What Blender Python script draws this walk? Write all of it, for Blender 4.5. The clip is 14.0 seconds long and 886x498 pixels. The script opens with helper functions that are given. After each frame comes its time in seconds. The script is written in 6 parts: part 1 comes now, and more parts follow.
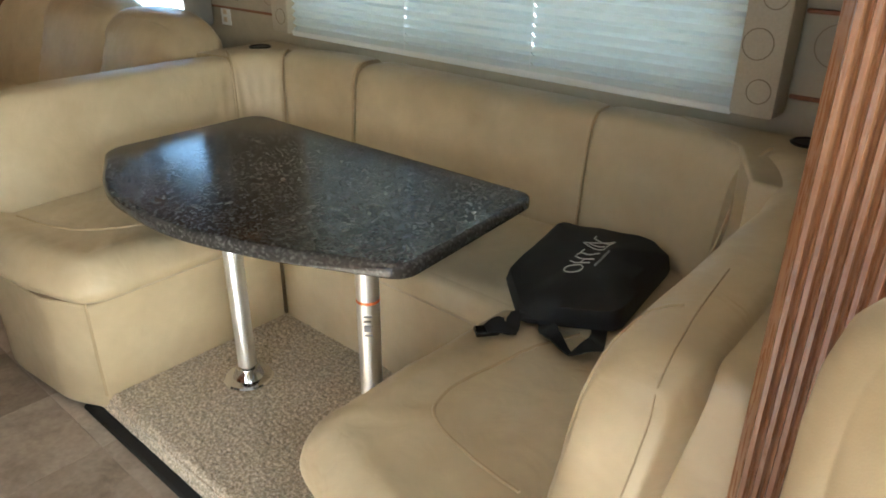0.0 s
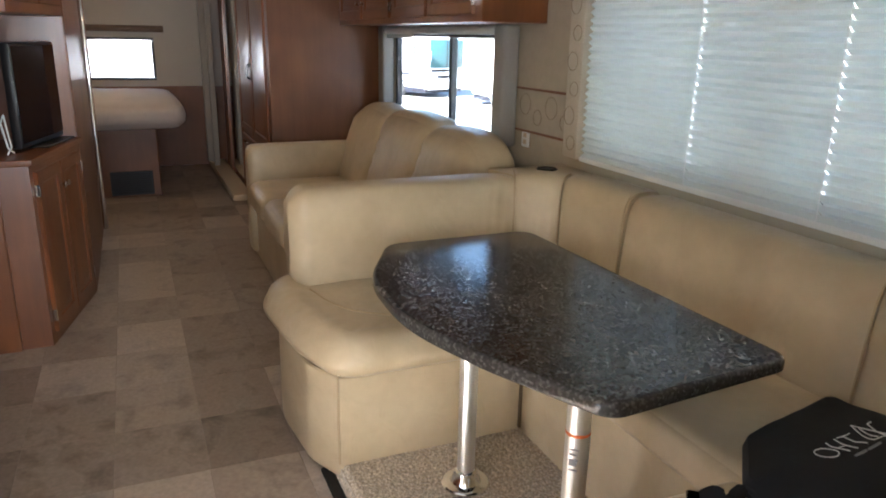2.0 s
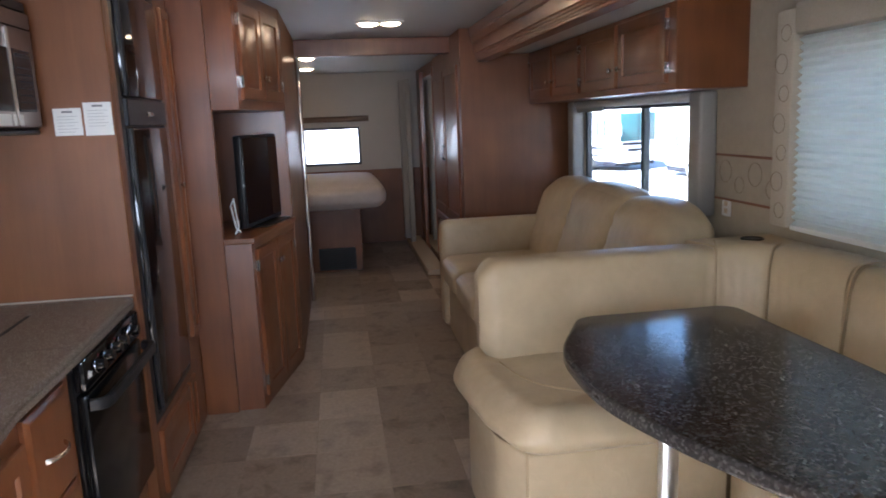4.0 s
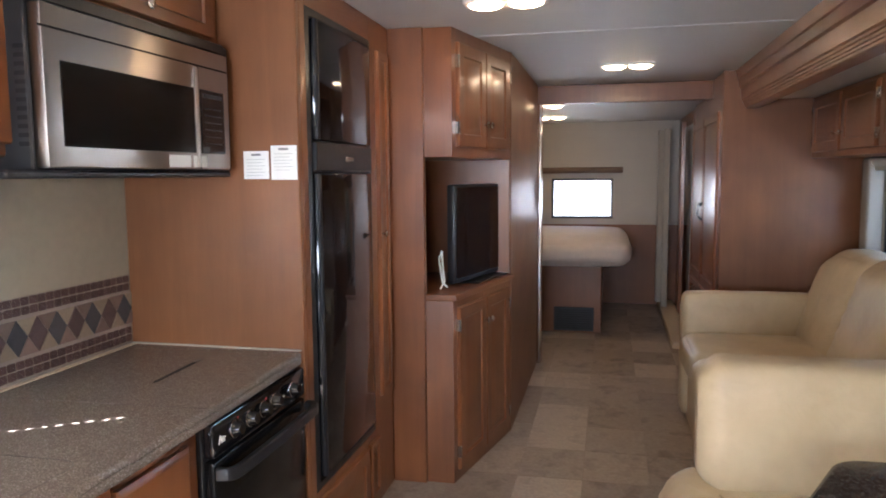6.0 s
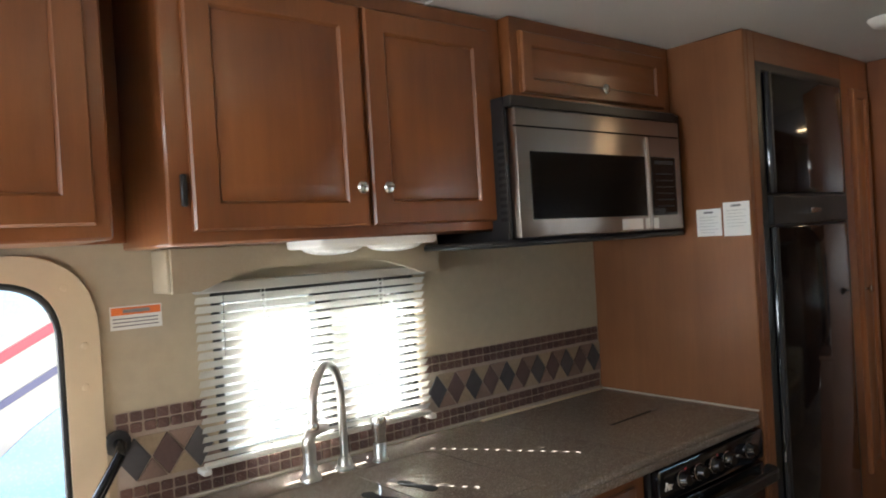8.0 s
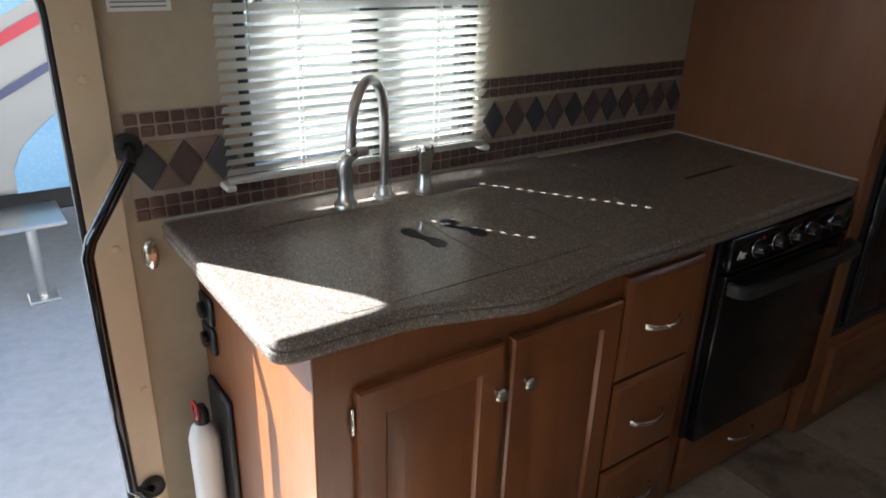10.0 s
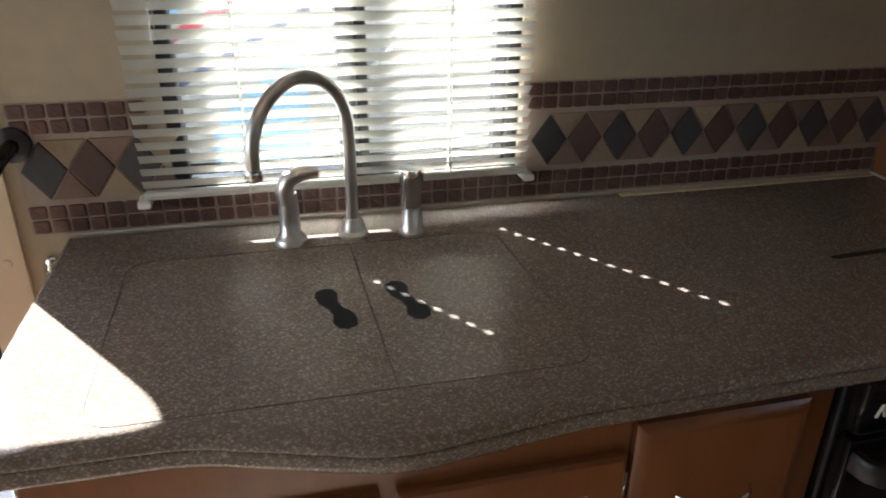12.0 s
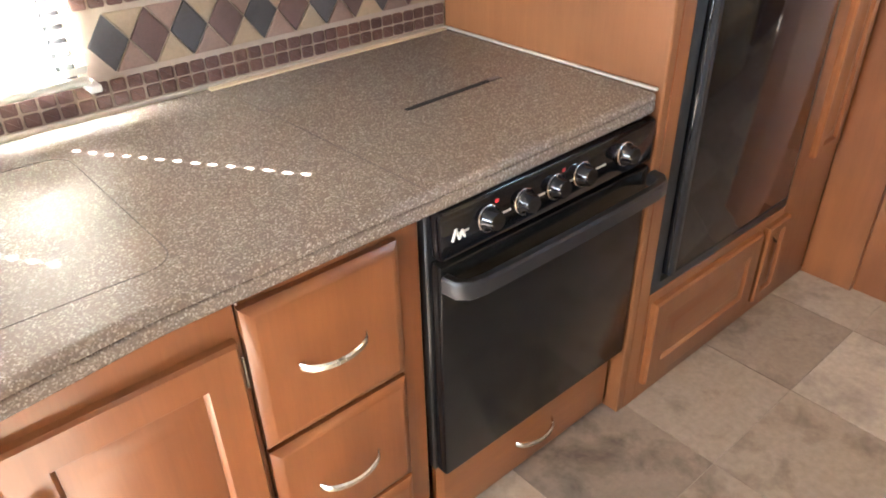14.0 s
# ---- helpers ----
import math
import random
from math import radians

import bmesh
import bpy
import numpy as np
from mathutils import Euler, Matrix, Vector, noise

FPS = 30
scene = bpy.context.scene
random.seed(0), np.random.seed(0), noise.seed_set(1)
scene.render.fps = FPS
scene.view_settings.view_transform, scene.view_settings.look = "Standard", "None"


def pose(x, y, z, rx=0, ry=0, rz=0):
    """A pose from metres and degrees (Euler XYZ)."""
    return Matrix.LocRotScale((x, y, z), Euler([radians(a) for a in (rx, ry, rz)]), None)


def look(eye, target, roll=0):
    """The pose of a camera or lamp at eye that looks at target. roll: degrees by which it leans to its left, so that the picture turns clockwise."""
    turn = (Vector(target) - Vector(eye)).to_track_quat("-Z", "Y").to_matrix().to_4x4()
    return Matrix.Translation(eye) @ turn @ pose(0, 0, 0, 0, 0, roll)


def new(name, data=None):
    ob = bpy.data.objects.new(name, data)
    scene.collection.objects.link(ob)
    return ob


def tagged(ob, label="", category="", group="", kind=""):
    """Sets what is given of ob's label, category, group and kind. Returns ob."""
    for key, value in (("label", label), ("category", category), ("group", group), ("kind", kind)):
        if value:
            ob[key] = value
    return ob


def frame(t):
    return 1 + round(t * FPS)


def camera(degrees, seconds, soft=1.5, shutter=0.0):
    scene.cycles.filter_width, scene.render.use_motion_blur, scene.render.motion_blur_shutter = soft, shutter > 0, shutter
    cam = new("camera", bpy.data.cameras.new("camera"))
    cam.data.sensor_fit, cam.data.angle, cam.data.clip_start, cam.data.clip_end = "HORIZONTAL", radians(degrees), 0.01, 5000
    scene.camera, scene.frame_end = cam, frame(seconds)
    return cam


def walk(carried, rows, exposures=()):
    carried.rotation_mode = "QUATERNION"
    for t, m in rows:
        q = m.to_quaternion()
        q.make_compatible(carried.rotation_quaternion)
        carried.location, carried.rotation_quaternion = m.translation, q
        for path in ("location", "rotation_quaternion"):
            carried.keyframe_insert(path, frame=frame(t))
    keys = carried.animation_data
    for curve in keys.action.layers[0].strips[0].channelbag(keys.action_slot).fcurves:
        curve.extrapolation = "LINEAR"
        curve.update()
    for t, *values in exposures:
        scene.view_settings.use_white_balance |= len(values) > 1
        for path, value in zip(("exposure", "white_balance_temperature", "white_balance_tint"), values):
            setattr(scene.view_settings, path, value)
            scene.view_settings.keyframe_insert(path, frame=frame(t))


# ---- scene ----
cam = camera(63.5, 14.0, soft=1.8, shutter=0.2)
WINDSHIELD_W = 3.3
EXPOSURES = [(0, 4.65, 5750, 1), (1.5, 4.65, 5700, 5), (2.2, 4.5, 5800, 13), (4.5, 4.27, 5250, 15), (5.5, 4.85, 5500, 15), (6.5, 5.0, 5650, 13), (7.0, 5.0, 5850, 12), (7.4, 4.8, 6000, 11), (8.0, 3.9, 5900, 8), (8.5, 3.4, 5250, 3), (11, 2.8, 5700, 10), (12, 3.15, 5900, 10), (12.5, 4.45, 6050, 10), (13, 5.6, 5950, 12), (14, 6.2, 5900, 12)]
PATH = [
    (0, (-0.484, 1.333, 1.532), (-1.676, 2.684, 0.665), 0.3),
    (0.5, (-0.468, 1.289, 1.54), (-1.719, 2.605, 0.701), 0.3),
    (0.8, (-0.433, 1.337, 1.561), (-1.834, 2.508, 0.745), 1.0),
    (1, (-0.434, 1.372, 1.547), (-1.923, 2.447, 0.756), 1.7),
    (1.5, (-0.425, 1.437, 1.543), (-2.071, 2.309, 0.813), 2.1),
    (2, (-0.389, 1.47, 1.54), (-2.149, 2.233, 0.973), 1.2),
    (2.2, (-0.374, 1.48, 1.547), (-2.152, 2.238, 1.034), 1.3),
    (4.5, (-0.442, 1.473, 1.522), (-2.414, 1.592, 1.21), -1.4),
    (5, (-0.633, 1.493, 1.522), (-2.616, 1.484, 1.259), 0.2),
    (5.5, (-0.773, 1.542, 1.525), (-2.751, 1.372, 1.279), -1.5),
    (6, (-0.885, 1.719, 1.526), (-2.823, 1.271, 1.32), -0.5),
    (6.5, (-0.918, 1.837, 1.529), (-2.765, 1.09, 1.353), -1.8),
    (7, (-0.9, 1.867, 1.533), (-2.598, 0.821, 1.382), -2.5),
    (7.5, (-0.878, 1.903, 1.522), (-2.355, 0.556, 1.47), -3.9),
    (8, (-0.839, 1.913, 1.548), (-2.094, 0.356, 1.532), -3.4),
    (8.5, (-0.822, 1.909, 1.579), (-2.006, 0.355, 1.152), -2.0),
    (8.7, (-0.816, 1.891, 1.564), (-1.982, 0.369, 0.993), -1.4),
    (10.8, (-1.218, 1.406, 1.521), (-2.223, -0.114, 0.699), 2.7),
    (11, (-1.288, 1.365, 1.515), (-2.242, -0.179, 0.673), 2.2),
    (11.5, (-1.539, 1.353, 1.491), (-2.146, -0.361, 0.659), 1.6),
    (12, (-1.747, 1.38, 1.473), (-2.186, -0.381, 0.633), 0.6),
    (12.5, (-1.896, 1.378, 1.476), (-2.608, -0.209, 0.488), -1.5),
    (13, (-1.953, 1.409, 1.441), (-2.929, 0.012, 0.395), -2.5),
    (13.5, (-1.932, 1.446, 1.435), (-2.943, 0.132, 0.315), -1.8),
    (14, (-1.918, 1.473, 1.44), (-2.999, 0.177, 0.367), -1.5),
]
walk(cam, [(t, look(eye, target, roll)) for t, eye, target, roll in PATH], EXPOSURES)

# world, sun and sky
world = bpy.data.worlds.new("sky")
scene.world = world
world.use_nodes = True
wn = world.node_tree
sky = wn.nodes.new("ShaderNodeTexSky")
sky.sky_type = "NISHITA"
sky.sun_disc = False
sky.sun_elevation, sky.sun_rotation = radians(35.6), radians(145)
wn.nodes["Background"].inputs["Strength"].default_value = 0.055
wn.links.new(sky.outputs[0], wn.nodes["Background"].inputs["Color"])

sun_data = bpy.data.lights.new("sun", "SUN")
sun_data.energy, sun_data.angle, sun_data.color = 5.0, radians(0.5), (1.0, 0.95, 0.86)
sun = new("sun", sun_data)
sun.matrix_world = look((0.57 * 10, -0.82 * 10, 7.16), (0, 0, 0))


def area(name, eye, target, w, h, watts, color):
    d = bpy.data.lights.new(name, "AREA")
    d.shape, d.size, d.size_y, d.energy, d.color = "RECTANGLE", w, h, watts, color
    ob = new(name, d)
    ob.matrix_world = look(eye, target)
    return ob


# daylight of the wide windshield and of the cab's side windows
area("windshield_daylight", (1.72, 1.3, 1.5), (-3, 1.3, 1.2), 1.8, 0.55, WINDSHIELD_W, (0.93, 0.97, 1.0))

# ---------------------------------------------------------------- helpers
WORLD = {}


def thing(name, at, label, category, group="", kind=""):
    """An empty at the base of a thing."""
    ob = new(name)
    ob.empty_display_size = 0.05
    ob.location = at
    WORLD[ob.name] = Vector(at)
    return tagged(ob, label, category, group, kind)


def mesh_of(bm, name, smooth=True):
    bmesh.ops.recalc_face_normals(bm, faces=bm.faces[:])
    me = bpy.data.meshes.new(name)
    bm.to_mesh(me)
    bm.free()
    if smooth:
        for p in me.polygons:
            p.use_smooth = True
        me.set_sharp_from_angle(angle=radians(38))
    return me


def part(name, bm, material, parent=None, label="", category="", group="", kind="", smooth=True):
    """Links a bmesh, built in world coordinates, as one mesh object, its origin in its middle."""
    lo = Vector([min(v.co[k] for v in bm.verts) for k in range(3)])
    hi = Vector([max(v.co[k] for v in bm.verts) for k in range(3)])
    mid = (lo + hi) / 2
    if parent is None:
        mid.z = lo.z
    for v in bm.verts:
        v.co -= mid
    me = mesh_of(bm, name, smooth)
    me.materials.append(material)
    ob = new(name, me)
    ob.location = mid
    if parent is not None:
        ob.parent = parent
        ob.location = mid - WORLD[parent.name]
    WORLD[ob.name] = mid
    return tagged(ob, label, category, group, kind)


def piece(name, me, parent, at, rot=(0, 0, 0), scale=(1, 1, 1)):
    """One small piece on shared mesh data."""
    ob = new(name, me)
    ob.location, ob.rotation_euler, ob.scale = Vector(at) - WORLD[parent.name], rot, scale
    ob.parent = parent
    return ob


def box(x0, x1, y0, y1, z0, z1, r=0.003, seg=1, bm=None):
    """A box with bevelled edges."""
    own = bm or bmesh.new()
    geo = bmesh.ops.create_cube(own, size=1)
    a, b = Vector((min(x0, x1), min(y0, y1), min(z0, z1))), Vector((max(x0, x1), max(y0, y1), max(z0, z1)))
    for v in geo["verts"]:
        v.co = Vector([(a[k] + b[k]) / 2 + v.co[k] * (b[k] - a[k]) for k in range(3)])
    r = min(r, 0.45 * min(b - a))
    if r > 0:
        edges = {e for v in geo["verts"] for e in v.link_edges}
        bmesh.ops.bevel(own, geom=list(edges), offset=r, segments=seg, affect="EDGES", profile=0.5)
    return own


def turned(bm, m):
    bmesh.ops.transform(bm, matrix=m, verts=bm.verts[:])
    return bm


def on(o, u, n):
    """Matrix from (along, out, up) to the world: along u, out n, up z."""
    u, n = Vector((*u, 0)).normalized(), Vector((*n, 0)).normalized()
    return Matrix(((u.x, n.x, 0, o[0]), (u.y, n.y, 0, o[1]), (0, 0, 1, o[2]), (0, 0, 0, 1)))


def rounded(corners, n=6):
    """A closed outline from (x, y, radius) corners."""
    out, k = [], len(corners)
    for i in range(k):
        p0, p, p1 = Vector(corners[i - 1][:2]), Vector(corners[i][:2]), Vector(corners[(i + 1) % k][:2])
        r = corners[i][2] if len(corners[i]) > 2 else 0
        if r <= 0:
            out.append(p)
            continue
        a, b = (p0 - p).normalized(), (p1 - p).normalized()
        half = a.angle(b) / 2
        d = min(r / math.tan(half), 0.49 * (p0 - p).length, 0.49 * (p1 - p).length)
        s, e = p + a * d, p + b * d
        for j in range(n + 1):
            t = j / n
            out.append(s * (1 - t) ** 2 + p * 2 * t * (1 - t) + e * t * t)
    return out


def slab(outline, z0, z1, top=0.01, bottom=0.0, seg=4, bm=None):
    """A plate with the given outline and rounded upper and lower edges."""
    bm = bm or bmesh.new()
    pts = [Vector(p[:2]) for p in outline]
    k = len(pts)
    if sum(pts[i - 1].x * pts[i].y - pts[i].x * pts[i - 1].y for i in range(k)) < 0:
        pts.reverse()
    inward = []
    for i in range(k):
        a, b = (pts[i] - pts[i - 1]).normalized(), (pts[(i + 1) % k] - pts[i]).normalized()
        n1, n2 = Vector((-a.y, a.x)), Vector((-b.y, b.x))
        m = (n1 + n2)
        m = m / max(m.length, 1e-6)
        inward.append(m / max(0.4, m.dot(n1)))
    rings = []
    if bottom > 0:
        rings += [(bottom * (1 - math.sin(math.pi / 2 * j / seg)), z0 + bottom * (1 - math.cos(math.pi / 2 * j / seg))) for j in range(seg + 1)]
    else:
        rings.append((0, z0))
    if top > 0:
        rings += [(top * (1 - math.cos(math.pi / 2 * j / seg)), z1 - top * (1 - math.sin(math.pi / 2 * j / seg))) for j in range(seg + 1)]
        rings.append((top + 0.004, z1))
    else:
        rings.append((0, z1))
    made = [[bm.verts.new((*(p + w * ins), z)) for p, w in zip(pts, inward)] for ins, z in rings]
    for lo, hi in zip(made, made[1:]):
        for i in range(k):
            bm.faces.new((lo[i - 1], lo[i], hi[i], hi[i - 1]))
    bm.faces.new(made[0][::-1])
    bm.faces.new(made[-1])
    return bm


def tube(points, radius, n=10, bm=None, cap=True):
    """A round bar along points; radius may be a list."""
    bm = bm or bmesh.new()
    pts = [Vector(p) for p in points]
    rad = radius if isinstance(radius, (list, tuple)) else [radius] * len(pts)
    ref, rings = None, []
    for i, p in enumerate(pts):
        d = (pts[min(i + 1, len(pts) - 1)] - pts[max(i - 1, 0)]).normalized()
        if ref is None:
            ref = Vector((1, 0, 0)) if abs(d.x) < 0.8 else Vector((0, 1, 0))
        a = (ref - d * ref.dot(d)).normalized()
        ref = a
        b = d.cross(a)
        rings.append([bm.verts.new(p + (a * math.cos(2 * math.pi * j / n) + b * math.sin(2 * math.pi * j / n)) * rad[i]) for j in range(n)])
    for lo, hi in zip(rings, rings[1:]):
        for j in range(n):
            bm.faces.new((lo[j - 1], lo[j], hi[j], hi[j - 1]))
    if cap:
        bm.faces.new(rings[0][::-1])
        bm.faces.new(rings[-1])
    return bm


def lathe(profile, at, n=20, bm=None):
    """Turned round the vertical axis through at: profile of (radius, height)."""
    bm = bm or bmesh.new()
    rings = [[bm.verts.new((at[0] + max(r, 2e-4) * math.cos(2 * math.pi * j / n), at[1] + max(r, 2e-4) * math.sin(2 * math.pi * j / n), at[2] + h)) for j in range(n)] for r, h in profile]
    for lo, hi in zip(rings, rings[1:]):
        for j in range(n):
            bm.faces.new((lo[j - 1], lo[j], hi[j], hi[j - 1]))
    bm.faces.new(rings[0][::-1])
    bm.faces.new(rings[-1])
    return bm


def spin_to(bm, at, direction):
    """Turns what was built upright at the origin so that its up goes along direction, at at."""
    return turned(bm, Matrix.Translation(at) @ Vector(direction).to_track_quat("Z", "Y").to_matrix().to_4x4())


def cushion(x0, x1, y0, y1, z0, z1, r=0.05, puff=0.02, n=14, wrinkle=0.0015, seed=0.0):
    """A stuffed block: rounded edges, bulging faces, faint wrinkles."""
    bm = bmesh.new()
    lo, hi = Vector((x0, y0, z0)), Vector((x1, y1, z1))
    mid, half = (lo + hi) / 2, (hi - lo) / 2
    r = min(r, 0.98 * min(half))
    ts = [math.sin(math.pi / 2 * (2 * i / n - 1)) for i in range(n + 1)]
    for axis in range(3):
        for side in (-1, 1):
            grid = []
            for a in ts:
                row = []
                for b in ts:
                    p = Vector((0, 0, 0))
                    p[axis], p[(axis + 1) % 3], p[(axis + 2) % 3] = side, a, b
                    q = Vector([p[k] * half[k] for k in range(3)])
                    inner = Vector([max(-half[k] + r, min(half[k] - r, q[k])) for k in range(3)])
                    d = q - inner
                    q = inner + d.normalized() * r if d.length > 1e-9 else q
                    for k in range(3):
                        i1, i2 = (k + 1) % 3, (k + 2) % 3
                        q[k] += math.copysign(puff, p[k]) * abs(p[k]) ** 3 * (1 - p[i1] ** 4) * (1 - p[i2] ** 4) * (1 if half[k] < 0.25 else 0.6)
                    w = q + mid
                    if wrinkle:
                        w += d.normalized() * wrinkle * (noise.noise(w * 9 + Vector((seed, 0, 0))) + 0.6 * noise.noise(w * 23)) if d.length > 1e-9 else Vector()
                    row.append(bm.verts.new(w))
                grid.append(row)
            for i in range(n):
                for j in range(n):
                    bm.faces.new((grid[i][j], grid[i + 1][j], grid[i + 1][j + 1], grid[i][j + 1]))
    bmesh.ops.remove_doubles(bm, verts=bm.verts[:], dist=1e-5)
    return bm


def sweep(path, profile, taper=0.0, closed_profile=True, bm=None, bulge=0.0):
    """A closed profile of (out, up) along a level path of (x, y); out is to the right of the way. Ends close."""
    bm = bm or bmesh.new()
    pts = [Vector(p) for p in path]
    rings, k = [], len(profile)
    mid_o, mid_z = sum(p[0] for p in profile) / k, sum(p[1] for p in profile) / k
    for i, p in enumerate(pts):
        d = (pts[min(i + 1, len(pts) - 1)] - pts[max(i - 1, 0)]).normalized()
        right = Vector((d.y, -d.x))
        t = i / (len(pts) - 1)
        first, last = taper if isinstance(taper, tuple) else (taper, taper)
        s = 1 - first * (1 - min(1, t * 12)) ** 2 - last * (1 - min(1, (1 - t) * 12)) ** 2
        ring = []
        for o, z in profile:
            oo, zz = mid_o + (o - mid_o) * s, mid_z + (z - mid_z) * (1 - (1 - s) * 0.55)
            ring.append(bm.verts.new((*(p + right * (oo - bulge * math.sin(math.pi * t) * (1 if o < mid_o else 0))), zz)))
        rings.append(ring)
    for lo, hi in zip(rings, rings[1:]):
        for j in range(k):
            bm.faces.new((lo[j - 1], lo[j], hi[j], hi[j - 1]))
    for ring, flip in ((rings[0], True), (rings[-1], False)):
        c = bm.verts.new(sum((v.co for v in ring), Vector()) / k)
        for j in range(k):
            bm.faces.new((ring[j], ring[j - 1], c) if flip else (ring[j - 1], ring[j], c))
    return bm


def nest(w, h, rings, bm=None):
    """Nested rectangles of (inset, out): a face with raised or sunk fields, in (along, out, up)."""
    bm = bm or bmesh.new()
    made = [[bm.verts.new(c) for c in ((i, d, i), (w - i, d, i), (w - i, d, h - i), (i, d, h - i))] for i, d in rings]
    for lo, hi in zip(made, made[1:]):
        for j in range(4):
            bm.faces.new((lo[j - 1], lo[j], hi[j], hi[j - 1]))
    bm.faces.new(made[0][::-1])
    bm.faces.new(made[-1])
    return bm


def raised_door(parent, m, w, h, material, panel_material, name="door", flat=False):
    """A cabinet front with a frame and a raised panel, m as from on(). Returns the frame part."""
    if flat:
        return part(name, turned(nest(w, h, [(0, 0), (0, 0.012), (0.016, 0.021), (0.02, 0.0215)]), m), material, parent)
    e = min(0.058, 0.22 * min(w, h))
    fr = part(name, turned(nest(w, h, [(0, 0), (0, 0.014), (0.005, 0.02), (e, 0.02), (e + 0.006, 0.0135), (e + 0.007, 0.002)]), m), material, parent)
    part("panel", turned(nest(w - 2 * e, h - 2 * e, [(0.0072, 0.003), (0.0072, 0.011), (0.012, 0.011), (0.042, 0.0185), (0.044, 0.0188)]), m @ Matrix.Translation((e, 0, e))), panel_material, fr)
    return fr


# ---------------------------------------------------------------- materials
def material(name):
    m = bpy.data.materials.new(name)
    m.use_nodes = True
    t = m.node_tree
    return m, t, t.nodes["Principled BSDF"]


def coords(t, scale, spread=True):
    """Object coordinates in metres, shifted per object, scaled."""
    tc, mp = t.nodes.new("ShaderNodeTexCoord"), t.nodes.new("ShaderNodeMapping")
    mp.inputs["Scale"].default_value = scale
    t.links.new(tc.outputs["Object"], mp.inputs["Vector"])
    if spread:
        oi, mu = t.nodes.new("ShaderNodeObjectInfo"), t.nodes.new("ShaderNodeMath")
        mu.operation = "MULTIPLY"
        mu.inputs[1].default_value = 37.0
        t.links.new(oi.outputs["Random"], mu.inputs[0])
        cb = t.nodes.new("ShaderNodeCombineXYZ")
        for k in range(3):
            t.links.new(mu.outputs[0], cb.inputs[k])
        t.links.new(cb.outputs[0], mp.inputs["Location"])
    return mp.outputs[0]


def noise_tex(t, vec, scale, detail=4, rough=0.55, distort=0.0):
    n = t.nodes.new("ShaderNodeTexNoise")
    n.inputs["Scale"].default_value, n.inputs["Detail"].default_value = scale, detail
    n.inputs["Roughness"].default_value, n.inputs["Distortion"].default_value = rough, distort
    t.links.new(vec, n.inputs["Vector"])
    return n.outputs["Fac"]


def ramp(t, fac, stops):
    r = t.nodes.new("ShaderNodeValToRGB")
    el = r.color_ramp.elements
    while len(el) < len(stops):
        el.new(0.5)
    for e, (p, c) in zip(el, stops):
        e.position, e.color = p, (*c, 1) if len(c) == 3 else c
    t.links.new(fac, r.inputs["Fac"])
    return r.outputs["Color"]


def mix(t, a, b, fac, mode="MIX"):
    m = t.nodes.new("ShaderNodeMix")
    m.data_type, m.blend_type = "RGBA", mode
    for sock, v in ((m.inputs[6], a), (m.inputs[7], b)):
        if isinstance(v, tuple):
            sock.default_value = (*v, 1)
        else:
            t.links.new(v, sock)
    if isinstance(fac, float):
        m.inputs[0].default_value = fac
    else:
        t.links.new(fac, m.inputs[0])
    return m.outputs[2]


def bump(t, bsdf, height, strength, distance):
    b = t.nodes.new("ShaderNodeBump")
    b.inputs["Strength"].default_value, b.inputs["Distance"].default_value = strength, distance
    t.links.new(height, b.inputs["Height"])
    t.links.new(b.outputs["Normal"], bsdf.inputs["Normal"])


def span(t, fac, lo, hi):
    r = t.nodes.new("ShaderNodeMapRange")
    r.inputs["To Min"].default_value, r.inputs["To Max"].default_value = lo, hi
    t.links.new(fac, r.inputs["Value"])
    return r.outputs[0]


def wood(name, dark, light, along="z", rough=0.34):
    m, t, b = material(name)
    stretch = {"x": (0.9, 14, 14), "y": (14, 0.9, 14), "z": (14, 14, 0.9)}[along]
    v = coords(t, stretch)
    n1 = noise_tex(t, v, 1.6, 6, 0.6, 0.35)
    v2 = coords(t, tuple(s * 6 for s in stretch))
    n2 = noise_tex(t, v2, 3.0, 3, 0.6)
    v3 = coords(t, (2.2, 2.2, 2.2))
    n3 = noise_tex(t, v3, 1.1, 2)
    half = tuple((a + q) / 2 for a, q in zip(dark, light))
    c = ramp(t, n1, [(0.2, tuple((a * 2 + q) / 3 for a, q in zip(dark, half))), (0.5, half), (0.8, tuple((a + 2 * q) / 3 for a, q in zip(half, light)))])
    c = mix(t, c, tuple(q * 0.6 for q in dark), span(t, n2, -0.22, 0.32), "MIX")
    c = mix(t, c, ramp(t, n3, [(0.3, dark), (0.7, light)]), 0.5, "MIX")
    t.links.new(c, b.inputs["Base Color"])
    t.links.new(span(t, n2, rough - 0.06, rough + 0.12), b.inputs["Roughness"])
    b.inputs["Coat Weight"].default_value, b.inputs["Coat Roughness"].default_value = 0.35, 0.17
    bump(t, b, n2, 0.06, 0.001)
    return m


